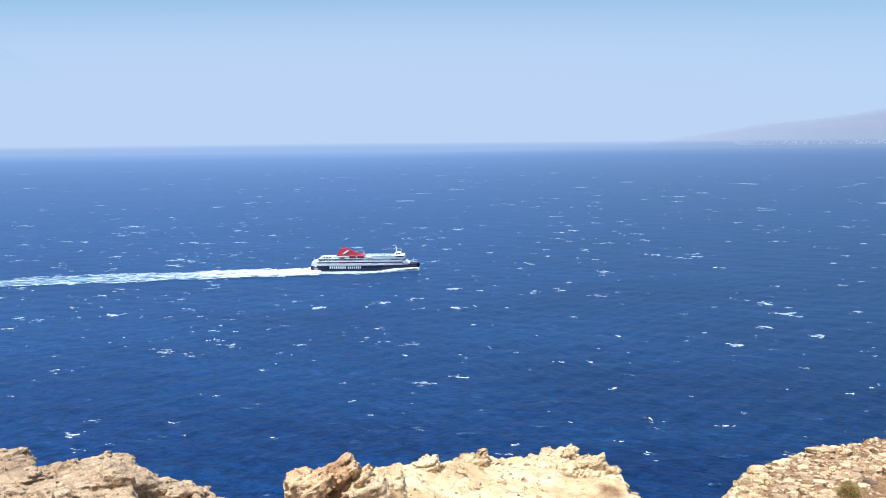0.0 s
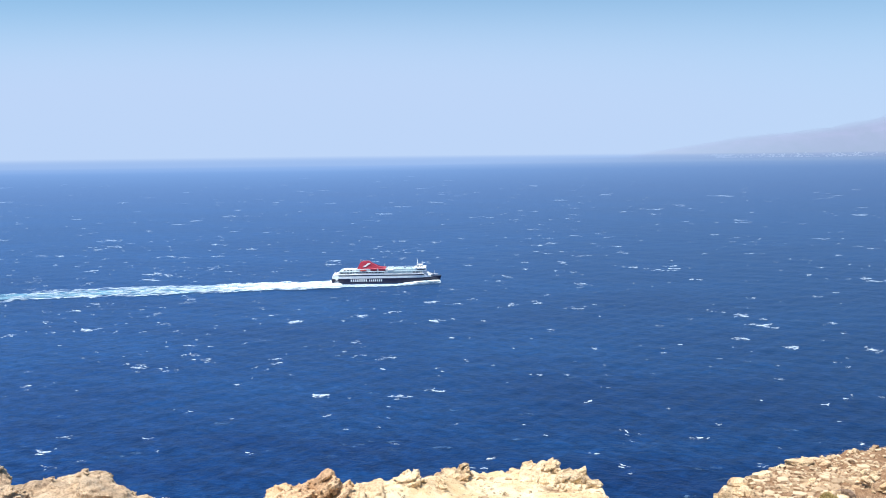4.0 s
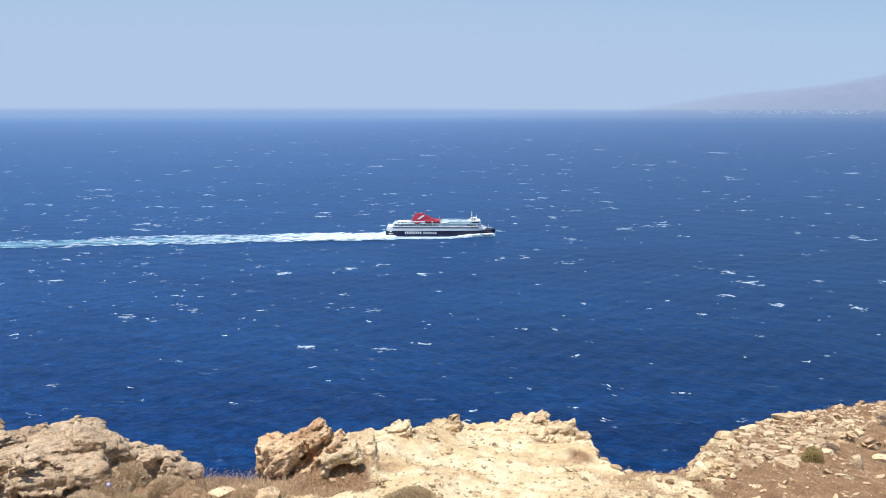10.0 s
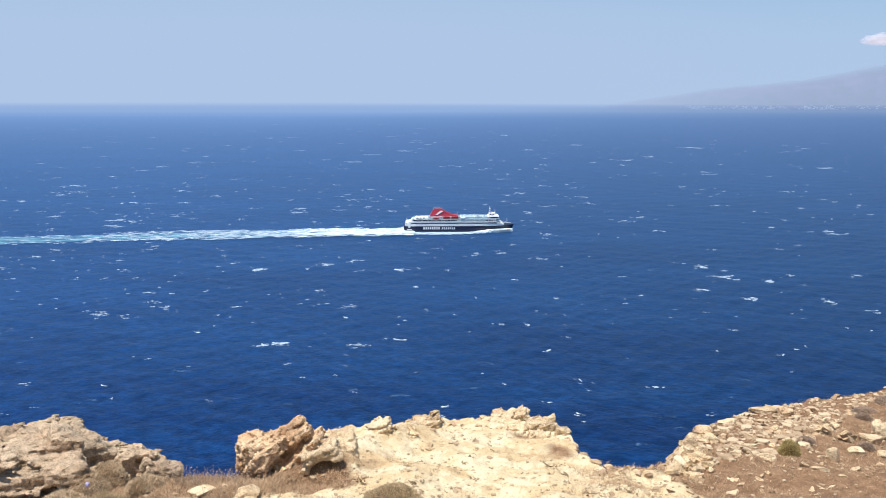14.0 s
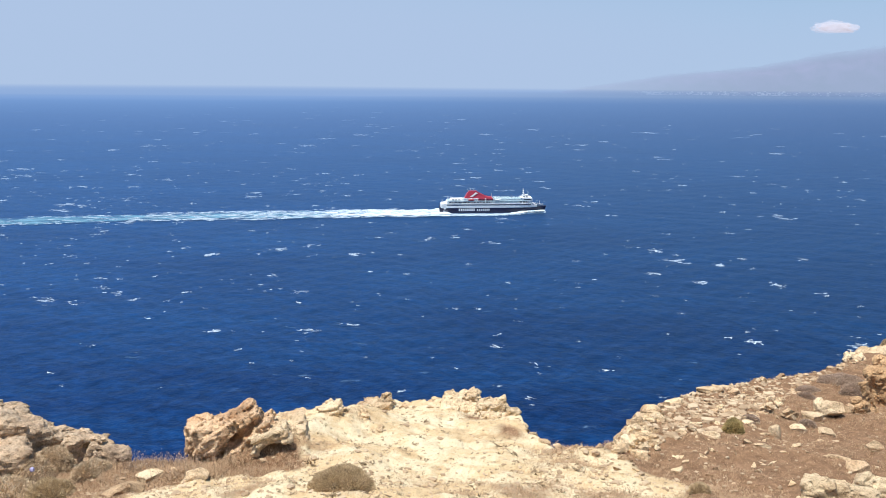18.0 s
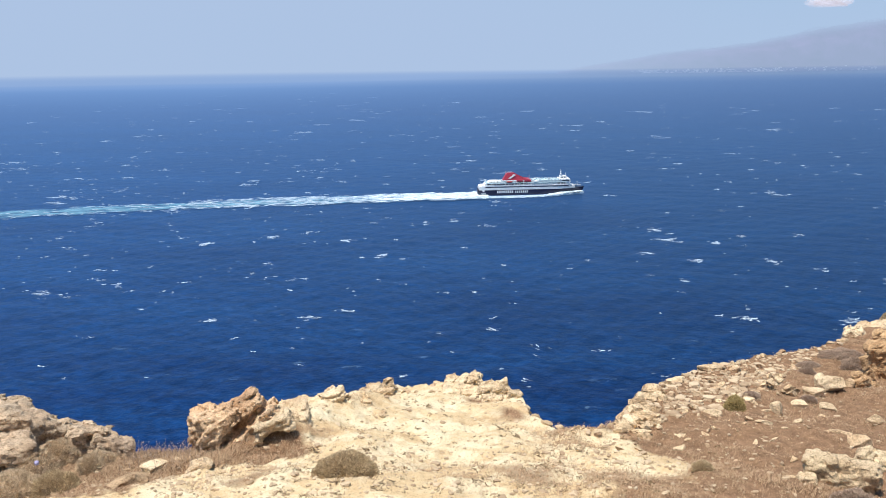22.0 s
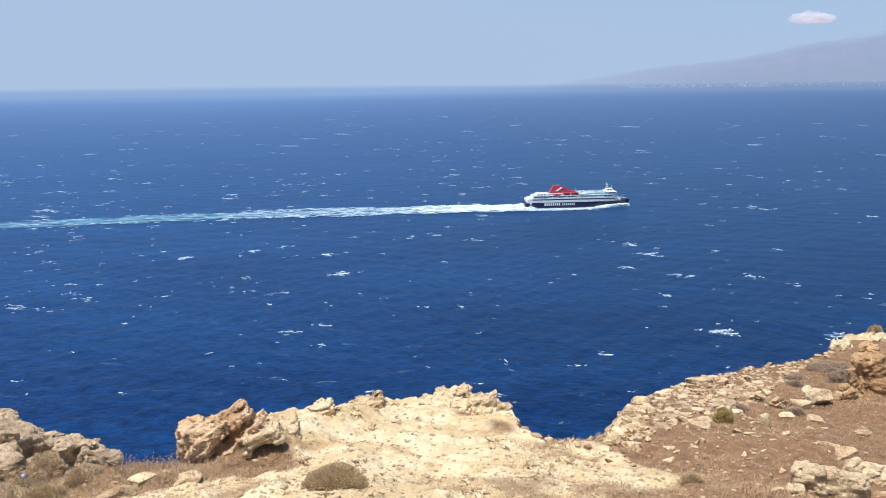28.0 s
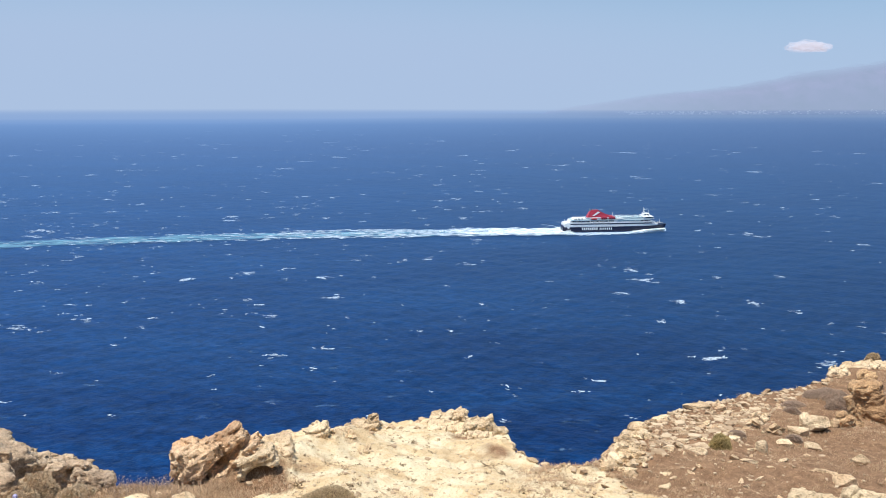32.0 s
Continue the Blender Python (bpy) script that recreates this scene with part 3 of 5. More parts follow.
def jointed(q, size, seed):
    """Rock split by bedding and two sets of upright joints: each block's own number, and the distance to its nearest crack."""
    u = q / np.array(size)
    bed = np.floor(u[:, 2])
    shift = np.stack([bed, bed * 0, bed * 0], -1)
    x, y = u[:, 0] + hash3(shift, seed), u[:, 1] + hash3(shift, seed + 1)
    own = hash3(np.stack([np.floor(x), np.floor(y), bed], -1), seed + 2)
    gap = np.full(len(q), 9.0)
    for v, w in ((x, size[0]), (y, size[1]), (u[:, 2], size[2])):
        of = v - np.floor(v)
        gap = np.minimum(gap, np.minimum(of, 1 - of) * w)
    return own, gap


def rock_shape(seed, sub=4, cuts=16, rough=0.10, square=0.7):
    """A broken stone of half-size 1: a blocky ball cut by planes."""
    rnd = random.Random(seed)
    v, f = ico(sub)
    v = np.sign(v) * np.abs(v) ** (1 - 0.5 * square)
    for _ in range(cuts):
        n = np.array([rnd.gauss(0, 1), rnd.gauss(0, 1), rnd.gauss(0, 0.9)])
        n /= np.linalg.norm(n)
        c = rnd.uniform(0.58, 0.98)
        v = v - np.outer(np.maximum(v @ n - c, 0) * rnd.uniform(0.8, 1.0), n)
    unit = v / np.maximum(np.linalg.norm(v, axis=1, keepdims=True), 1e-6)
    v = v + unit * (rough * fbm3(v * 1.7 + seed * 3.7, 4, seed))[:, None]
    return v / np.abs(v).max(0), f


def skin_of(f, low, step):
    """The surface where a field of values on a grid passes through zero, as vertices and quads."""
    inside = f < 0
    n = np.array(f.shape) - 1
    corner = [(a, b, c) for a in (0, 1) for b in (0, 1) for c in (0, 1)]

    def at(g, o):
        return g[o[0]:o[0] + n[0], o[1]:o[1] + n[1], o[2]:o[2] + n[2]]

    count = sum(at(inside, o).astype(int) for o in corner)
    cells = np.argwhere((count > 0) & (count < 8))
    number = np.full(n, -1)
    number[tuple(cells.T)] = np.arange(len(cells))
    place, hits = np.zeros((len(cells), 3)), np.zeros(len(cells))
    for a in corner:
        for axis in range(3):
            if a[axis]:
                continue
            b = tuple(v + (k == axis) for k, v in enumerate(a))
            fa, fb = f[tuple((cells + a).T)], f[tuple((cells + b).T)]
            cross = (fa < 0) != (fb < 0)
            t = np.where(cross, fa / np.where(cross, fa - fb, 1), 0)
            q = np.array(a, float)[None].repeat(len(cells), 0)
            q[:, axis] += t
            place += q * cross[:, None]
            hits += cross
    verts = low + (cells + place / hits[:, None]) * step
    quads = []
    for axis in range(3):
        u, w = (axis + 1) % 3, (axis + 2) % 3
        one = np.roll(np.eye(3, dtype=int)[0], axis)
        edge = np.argwhere(at(inside, (0, 0, 0)) != at(inside, tuple(one)))
        edge = edge[(edge[:, u] > 0) & (edge[:, w] > 0)]
        du, dw = np.eye(3, dtype=int)[u], np.eye(3, dtype=int)[w]
        ring = np.stack([number[tuple(e.T)] for e in (edge - du - dw, edge - dw, edge, edge - du)], -1)
        flip = ~inside[tuple(edge.T)]
        ring[flip] = ring[flip][:, ::-1]
        quads.append(ring[(ring >= 0).all(1)])
    return verts, np.concatenate(quads)


def weather(p, seed, crag, dip):
    """How far the weather has worn a rock back at each point: bedding planes, joints between blocks, chips and pits."""
    q = p @ np.array(Matrix.Rotation(radians(dip), 3, "Y") @ Matrix.Rotation(0.4 + seed % 3 * 0.2, 3, "Z"))
    o = seed * 1.37
    warp = np.stack([fbm3(q * 1.9 + o + 9 * k, 2, seed + k) for k in range(3)], -1)
    where = np.clip(0.55 + 2.4 * noise3(q * 1.9 + o, seed + 31), 0, 1)
    own, gap = jointed(q + 0.22 * warp + o, (0.52, 0.46, 0.21), seed + 41)
    worn = where * ((own - 0.3) * 0.13 + 0.08 * np.clip(1 - gap / 0.02, 0, 1))
    own, gap = jointed(q + 0.12 * warp[:, ::-1] + o, (0.21, 0.18, 0.075), seed + 51)
    worn += (0.4 + 0.6 * where) * ((own - 0.3) * 0.075 + 0.03 * np.clip(1 - gap / 0.012, 0, 1))
    own, gap = jointed(q + 0.10 * warp[:, (1, 2, 0)] + o, (0.085, 0.075, 0.04), seed + 61)
    worn += (own - 0.4) * 0.032
    pits = fbm3(q * 9.0 + o, 4, seed + 71, 0.6)
    return crag * worn + 0.06 * noise3(q * 1.6 + o, seed + 61) + 0.035 * pits


def one_piece(verts, quads):
    """The largest connected piece of a mesh."""
    tag = np.arange(len(verts))
    while True:
        was = tag.copy()
        np.minimum.at(tag, quads.reshape(-1), np.repeat(tag[quads].min(1), 4))
        tag = tag[tag]
        if (was == tag).all():
            break
    keep = tag == np.bincount(tag).argmax()
    return verts[keep], (np.cumsum(keep) - 1)[quads[keep[quads[:, 0]]]]


def slab_pose(b, reach, below, w, h, lean, deep):
    a = radians(b)
    m = np.array(Matrix.Rotation(-a, 3, "Z") @ Matrix.Rotation(-radians(lean), 3, "Y"))
    return m, np.array([reach * math.sin(a), reach * math.cos(a), EYE + below]), np.array([w, w * deep, h]) / 2


def crag_mass(name, rows, hollows, material, label, seed, crag=1.0, dip=0.0, grain=0.019, round_off=0.4):
    """A craggy outcrop of slabs and lumps, with hollows worn into it, rooted in the slope; a single row makes one loose rock."""
    base = None
    if len(rows) > 1:
        base = tagged(new(name), label, "rock")
        base.location = slab_pose(*rows[0])[1]
    for row in rows:
        m, c, half = slab_pose(*row)
        root = c[2] - half[2] - (float(ground_z(c[0], c[1])) - 0.12)
        if 0 < root < 0.5:
            half[2] += root / 2
            c = c - m[:, 2] * root / 2
        far = np.abs(m) @ half + 0.12
        n = np.ceil(2 * far / grain).astype(int) + 1
        grid = np.stack(np.meshgrid(*[c[k] - far[k] + grain * np.arange(n[k]) for k in range(3)], indexing="ij"), -1).reshape(-1, 3)
        r = round_off * half.min()
        q = np.abs((grid - c) @ m) - (half - r)
        f = np.linalg.norm(np.maximum(q, 0), axis=1) + np.minimum(q.max(1), 0) - r
        band = np.flatnonzero(np.abs(f) < 0.14)
        f[band] += weather(grid[band], seed, crag * min(1.0, half.min() / 0.12), dip)
        for hm, hc, hh in (slab_pose(*hollow) for hollow in hollows):
            near = np.flatnonzero(np.abs(grid - hc).max(1) < hh.max() * 1.6 + 0.2)
            if len(near):
                d = (np.linalg.norm(((grid[near] - hc) @ hm) / hh, axis=1) - 1) * hh.min() + 0.09 * fbm3(grid[near] * 6.0, 3, seed + 5)
                f[near] = np.maximum(f[near], -d)
        verts, quads = one_piece(*skin_of(f.reshape(n), c - far, grain))
        centre = np.array(base.location) if base else verts.mean(0)
        ob = link("block" if base else name, mesh_of("block" if base else name, verts - centre, quads, True), material, base)
        if base is None:
            ob.location = centre
            base = tagged(ob, label, "rock")
    return base


# bearing, distance, height against eye level, width, height, lean, depth against width
BOULDER = [
    (-15.1, 11.2, -4.9, 0.74, 0.64, 4, 0.75), (-14.1, 11.3, -4.78, 0.92, 0.30, 30, 0.6), (-13.0, 11.05, -4.86, 0.74, 0.22, 42, 0.5), (-11.9, 11.6, -4.78, 0.24, 0.23, 10, 0.7),
    (-12.16, 11.06, -4.96, 0.33, 0.42, -12, 0.5), (-16.39, 11.17, -4.99, 0.29, 0.37, -8, 0.8),
]
RIDGE = [
    (-11.2, 11.3, -5.02, 0.85, 0.36, 12, 0.6), (-9.3, 12.15, -5.1, 1.05, 0.22, 15, 0.5), (-11.79, 10.95, -4.72, 0.54, 0.13, 8, 0.9),
    (-12.93, 11.07, -4.97, 0.1, 0.37, -20, 0.7), (-7.51, 12.6, -5.32, 0.38, 0.16, 14, 0.6), (-11.04, 11.5, -4.87, 0.71, 0.05, 20, 0.7),
]
SHELF = [
    (-5.69, 12.21, -5.12, 0.73, 0.17, 34, 0.5), (-4.71, 13.4, -5.42, 0.58, 0.17, 6, 0.7), (-4.8, 11.86, -5.18, 0.33, 0.17, 8, 0.7), (-6.61, 12.2, -5.21, 0.36, 0.1, 26, 0.6),
    (-3.84, 13.7, -5.53, 0.29, 0.11, 0, 0.8), (-7.0, 12.25, -5.14, 0.34, 0.36, 14, 0.6), (-5.3, 11.95, -5.25, 0.5, 0.16, 10, 0.5),
]
CREST = [
    (1.09, 13.9, -5.52, 0.55, 0.18, 6, 0.7), (1.16, 14.2, -5.53, 0.3, 0.12, 0, 0.8), (3.03, 13.37, -5.42, 0.48, 0.2, -6, 0.7), (3.82, 13.32, -5.38, 0.18, 0.3, 14, 0.7),
    (4.48, 12.76, -5.31, 0.2, 0.19, -18, 0.7), (0.94, 13.45, -5.49, 0.57, 0.09, 0, 0.7), (-0.2, 13.76, -5.52, 0.33, 0.11, 10, 0.7), (3.04, 12.97, -5.4, 0.33, 0.08, -5, 0.8),
]
NOSE = [
    (13.69, 13.53, -5.44, 0.35, 0.22, -6, 0.9), (12.69, 12.6, -5.27, 0.25, 0.27, 8, 0.8), (12.1, 11.5, -5.1, 0.29, 0.23, 5, 0.8), (13.14, 11.95, -5.18, 0.34, 0.2, -10, 0.8),
    (12.39, 12.21, -5.23, 0.22, 0.21, 12, 0.8), (14.05, 12.97, -5.38, 0.28, 0.15, 10, 0.8), (11.68, 11.3, -5.09, 0.19, 0.17, 0, 0.8), (15.06, 14.69, -5.68, 0.34, 0.12, 10, 0.8),
    (13.25, 11.46, -5.12, 0.15, 0.11, 20, 0.8),
]
NEAR = [
    (24.19, 10.09, -4.79, 0.37, 0.43, 5, 0.7), (26.09, 10.17, -4.81, 0.55, 0.41, -4, 0.6), (27.84, 11.19, -5.05, 0.67, 0.23, 4, 0.6), (23.35, 9.85, -4.84, 0.22, 0.2, 0, 0.8),
    (22.63, 9.86, -4.88, 0.27, 0.09, 0, 0.8),
]
BLUFF = [
    (26.25, 16.59, -5.82, 0.2, 0.6, 24, 0.7), (26.91, 17.38, -5.87, 0.61, 0.81, 12, 0.7), (25.92, 16.09, -5.85, 0.33, 0.3, 8, 0.8), (28.5, 17.4, -6.02, 1.0, 0.5, 10, 0.6),
    (26.83, 21.12, -6.64, 0.44, 0.45, 0, 0.8),
]
BROW = [
    (25.2, 22.83, -7.04, 0.49, 0.15, 0, 0.8), (26.81, 24.25, -7.25, 1.37, 0.19, 8, 0.5),
]
LEFT = [
    (-25.0, 12.25, -5.02, 1.6, 0.42, -27, 0.42), (-24.6, 12.1, -5.3, 1.2, 0.5, -8, 0.45), (-29.96, 12.4, -4.8, 1.85, 0.28, -2, 0.6), (-36.25, 13.2, -5.15, 2.2, 1.0, 0, 0.6),
    (-29.14, 11.55, -4.82, 1.2, 0.2, -3, 0.6), (-32.22, 11.6, -4.59, 0.99, 0.19, -14, 0.6), (-27.37, 12.0, -4.73, 0.41, 0.27, -16, 0.6), (-41.13, 13.6, -5.03, 1.8, 1.1, 0, 0.6),
    (-29.05, 12.4, -5.33, 1.5, 0.26, 0, 0.5),
]
BRINK = [
    (5.22, 12.29, -5.25, 0.24, 0.11, -20, 0.7), (5.88, 11.88, -5.21, 0.2, 0.12, -15, 0.7), (6.76, 11.6, -5.17, 0.22, 0.08, -10, 0.7), (7.6, 11.46, -5.16, 0.18, 0.06, 0, 0.8),
    (-2.67, 13.69, -5.54, 0.2, 0.04, 0, 0.8), (-1.72, 13.62, -5.53, 0.14, 0.05, 0, 0.8), (8.85, 11.4, -5.16, 0.2, 0.04, 0, 0.8), (10.42, 11.45, -5.17, 0.23, 0.04, 5, 0.8),
    (4.45, 12.53, -5.32, 0.16, 0.06, -25, 0.7),
]
LIP = [
    (-23.1, 11.8, -4.85, 0.52, 0.07, -12, 0.9),
]
LOW = [
    (-21.75, 11.45, -5.07, 0.52, 0.3, -12, 0.8), (-28.15, 11.57, -5.13, 0.59, 0.2, 0, 0.7), (-31.48, 12.08, -5.22, 0.42, 0.19, 0, 0.7),
]
SLOPE = [
    (24.31, 15.55, -5.76, 0.43, 0.28, 8, 0.8), (25.19, 15.99, -5.88, 0.25, 0.18, -5, 0.8), (23.53, 15.71, -5.8, 0.21, 0.28, 5, 0.7), (17.3, 16.3, -5.99, 0.56, 0.13, 4, 0.6),
    (18.88, 14.18, -5.6, 0.32, 0.1, 0, 0.8), (17.76, 13.35, -5.45, 0.2, 0.12, 10, 0.8), (21.21, 13.32, -5.4, 0.18, 0.19, 30, 0.6), (23.2, 15.15, -5.76, 0.35, 0.1, 0, 0.8),
    (24.66, 12.32, -5.27, 0.42, 0.15, 10, 0.6), (26.13, 11.99, -5.2, 0.33, 0.2, -15, 0.7), (22.4, 12.34, -5.3, 0.32, 0.08, 5, 0.7), (26.88, 13.56, -5.47, 0.25, 0.18, 0, 0.7),
    (16.98, 12.52, -5.3, 0.42, 0.15, 12, 0.5), (16.15, 13.15, -5.42, 0.3, 0.12, 15, 0.6), (15.46, 12.46, -5.3, 0.27, 0.12, 5, 0.7), (-19.18, 10.59, -4.99, 0.36, 0.11, 0, 0.7),
    (-16.38, 10.22, -4.91, 0.38, 0.16, 8, 0.6), (-21.49, 9.95, -4.86, 0.63, 0.17, 12, 0.4), (22.6, 13.97, -5.56, 0.27, 0.12, 10, 0.7), (20.33, 13.18, -5.44, 0.26, 0.08, 15, 0.6),
    (21.53, 11.7, -5.2, 0.25, 0.06, 10, 0.7), (17.29, 11.46, -5.15, 0.25, 0.03, 20, 0.6), (24.26, 14.12, -5.6, 0.29, 0.07, 0, 0.7), (15.5, 10.8, -5.05, 0.17, 0.06, 0, 0.8),
]
CAIRN = [
    (20.36, 14.38, -5.61, 0.18, 0.16, 0, 0.8), (19.9, 14.21, -5.59, 0.18, 0.14, 5, 0.8), (21.91, 14.75, -5.68, 0.16, 0.17, -10, 0.8),
]
BOULDER_HOLLOWS = [(-13.75, 10.96, -4.86, 0.76, 0.13, 40, 0.8), (-12.95, 10.92, -5.0, 0.28, 0.34, 10, 1.0), (-14.6, 10.72, -5.02, 0.32, 0.15, 25, 0.8)]
RIDGE_HOLLOWS = [(-11.35, 10.82, -4.93, 0.5, 0.17, 10, 0.8), (-7.9, 11.9, -4.88, 0.2, 0.16, 30, 0.8)]
LEFT_HOLLOWS = [(-29.0, 11.35, -5.0, 1.0, 0.15, 0, 0.5), (-22.95, 11.45, -4.95, 0.5, 0.2, -10, 1.0), (-31.4, 11.5, -4.72, 1.0, 0.12, -12, 0.6), (-26.7, 11.8, -4.7, 0.1, 0.22, 0, 2.0)]
crag_mass("boulder", BOULDER, BOULDER_HOLLOWS, ROCK_RUST, "rust-stained sandstone boulder of leaning slabs at the cliff edge", 11, 1.0, -34)
crag_mass("rock_ridge", RIDGE, RIDGE_HOLLOWS, ROCK_PALE, "pale cream sandstone ridge with dark undercut hollows", 31, 0.8, -18)
crag_mass("rock_ledge", SHELF, [], ROCK_PALE, "layered cream rock ledge above the path", 51, 1.2, -26, 0.016, 0.6)
crag_mass("rock_crest", CREST, [], ROCK_PALE, "broken pale rocks crowning the sandy knoll", 77, 1.0, -24, 0.014, 0.25)
crag_mass("rock_outcrop", LEFT + LIP, LEFT_HOLLOWS, ROCK_GREY, "large weathered grey-buff outcrop with deep cracks", 101, 0.9, 5, 0.024)
crag_mass("rock_bluff", BLUFF, [], ROCK_BLUFF, "orange-tan crumbling rock bluff above the scree", 141, 0.8, -30, 0.022, 0.7)
crag_mass("rock_slab", BROW, [], ROCK_PALE, "flat cream rocks on the far brow of the slope", 155, 0.9, -20, 0.025, 0.8)
crag_mass("rock_outcrop", NEAR, [], ROCK_CHALK, "chalky pale outcrop standing in dry grass", 161, 0.8, -15, 0.017, 0.5)
for i, r in enumerate(LOW):
    crag_mass("rock", [r], [], ROCK_GREY, "rounded grey rock beside dry bushes", 121 + i, 0.5, 8)
def fragment(name, row, material, label, seed, group="", parent=None):
    """An angular block split from the bedrock: flat broken faces, sharp edges, its foot in the soil."""
    m, c, half = slab_pose(*row)
    rnd = random.Random(seed)
    v, f = ico(4)
    v = np.sign(v) * np.abs(v) ** 0.7
    for _ in range(11):
        n = np.array([rnd.gauss(0, 1), rnd.gauss(0, 1), rnd.gauss(0, 0.8)])
        n /= np.linalg.norm(n)
        v = v - np.outer(np.maximum(v @ n - rnd.uniform(0.5, 0.92), 0), n)
    v = v / np.abs(v).max(0)
    v = v * half * 1.04 * (1 + 0.16 * fbm3(v * half * 14 + seed, 3, seed))[:, None]
    root = c[2] - half[2] - (float(ground_z(c[0], c[1])) - 0.06)
    if 0 < root < 0.4:
        v[v[:, 2] < 0, 2] *= 1 + root / half[2]
    turn = np.array(Matrix.Rotation(rnd.uniform(-0.5, 0.5), 3, "Z"))
    centre = np.array(parent.location) if parent else c
    ob = link(name, mesh_of(name, v @ turn.T @ m.T + c - centre, f, False), material, parent)
    if parent is None:
        ob.location = c
        tagged(ob, label, "rock", group)
    return ob


def rubble(name, rows, material, label, seed):
    base = tagged(new(name), label, "rock")
    base.location = slab_pose(*rows[0])[1]
    for i, r in enumerate(rows):
        fragment("block", r, material, "", seed + i, "", base)


rubble("rock_nose", NOSE, ROCK_PALE, "shattered tan rocks at the end of the scree slope", 181)
for i, r in enumerate(SLOPE):
    fragment("rock", r, ROCK if i in (1, 4, 9, 14, 17) else ROCK_PALE, "pale sandstone block lying on the dry slope", 211 + 3 * i, "rocks on the slope")
for i, r in enumerate(CAIRN):
    fragment("rock", r, ROCK, "small block in a heap of pale stones", 291 + i, "heap of stones")
for i, r in enumerate(BRINK):
    fragment("rock", (*r[:2], r[2] - 0.02, r[3] * 0.7, r[4] * 0.75, *r[5:]), ROCK_PALE, "broken pale rock on the brink of the cliff", 321 + i, "rocks on the brink")


SCREE_B, SCREE_D = [11.0, 13.0, 17.6, 20.6, 22.0, 23.7, 26.0], [11.1, 11.4, 12.7, 14.3, 16.4, 19.2, 22.8]


def splinter(seed):
    """A sharp-edged piece of half-size 1, split along a few flat faces."""
    rnd = random.Random(seed)
    v, f = ico(3)
    v = np.sign(v) * np.abs(v) ** 0.5
    for _ in range(8):
        n = np.array([rnd.gauss(0, 1), rnd.gauss(0, 1), rnd.gauss(0, 0.7)])
        n /= np.linalg.norm(n)
        v = v - np.outer(np.maximum(v @ n - rnd.uniform(0.35, 0.85), 0), n)
    v = v / np.abs(v).max(0)
    return v * (1 + 0.12 * fbm3(v * 3.0 + seed, 3, seed))[:, None], f


def build_stones():
    rnd = random.Random(17)
    shapes = []
    for k in range(14):
        v, f = splinter(300 + k)
        shapes.append(mesh_of("stone", v * np.array([1.0, rnd.uniform(0.5, 0.8), rnd.uniform(0.4, 0.75)]), f, False))
        shapes[-1].materials.append(SCREE if k < 10 else ROCK_PALE)

    def drop(b, d, s, tumble, label, group, up=0.0, flat=1.0):
        ob = new("stone", shapes[rnd.randrange(14) if flat == 1 else rnd.randrange(10, 14)])
        turn = Euler((rnd.uniform(-tumble, tumble), rnd.uniform(-tumble, tumble), rnd.gauss(0.5, 0.6))).to_matrix().to_4x4()
        ob.matrix_basis = Matrix.Translation(spot(b, d, s * 0.12 + up)) @ turn @ Matrix.Diagonal((s * rnd.uniform(0.8, 1.5), s, s * rnd.uniform(0.8, 1.3) * flat, 1))
        tagged(ob, label, "stone", group)

    placed = 0
    while placed < 205:
        b = rnd.uniform(11.2, 26)
        e = float(edge_range(b))
        d = rnd.uniform(10.4, e + 0.05)
        line = float(np.interp(b, SCREE_B, SCREE_D))
        if rnd.random() > (0.9 if d > line else 0.4 if d > line - 1.8 else 0.12) or fbm(b * 0.5, d * 1.1, 2, 57) < -0.12:
            continue
        big = rnd.random() ** 3
        drop(b, d, (0.03 + 0.075 * big) * (0.8 + 0.2 * d / 14), 0.75, "loose cream stone on the scree slope", "scree stones")
        placed += 1
    for _ in range(70):
        b, d = rnd.gauss(12.9, 0.9), rnd.uniform(11.2, 13.6)
        if 11.5 < b < 15.5 and d < float(edge_range(b)) + 0.05:
            drop(b, d, rnd.uniform(0.05, 0.12), 0.8, "angular tan block in a shattered pile at the cliff edge", "shattered rock pile", 0.01, 1.5)
    for _ in range(24):
        b, d = rnd.uniform(13.5, 28.5), rnd.uniform(10.3, 13.6)
        drop(b, d, 0.035 + 0.085 * rnd.random() ** 2, 0.2, "pale rock showing through the dry soil", "rocks in the soil", -0.02, 0.6)
    for i in range(14):
        a, up = rnd.gauss(0, 0.32), i % 3
        drop(21.1 + a * (1.1 - 0.3 * up) * 2, 14.55 + rnd.uniform(-0.12, 0.12), rnd.uniform(0.05, 0.085), 0.6, "small block in a heap of pale stones", "heap of stones", 0.03 + 0.075 * up, 0.98)
    for i in range(44):
        b = rnd.uniform(-4.5, 12) if i < 36 else rnd.uniform(-21, -16)
        drop(b, float(edge_range(b)) - rnd.uniform(0.0, 0.6), rnd.uniform(0.02, 0.06), 0.4, "small pale stone on the brink of the cliff", "stones on the brink")


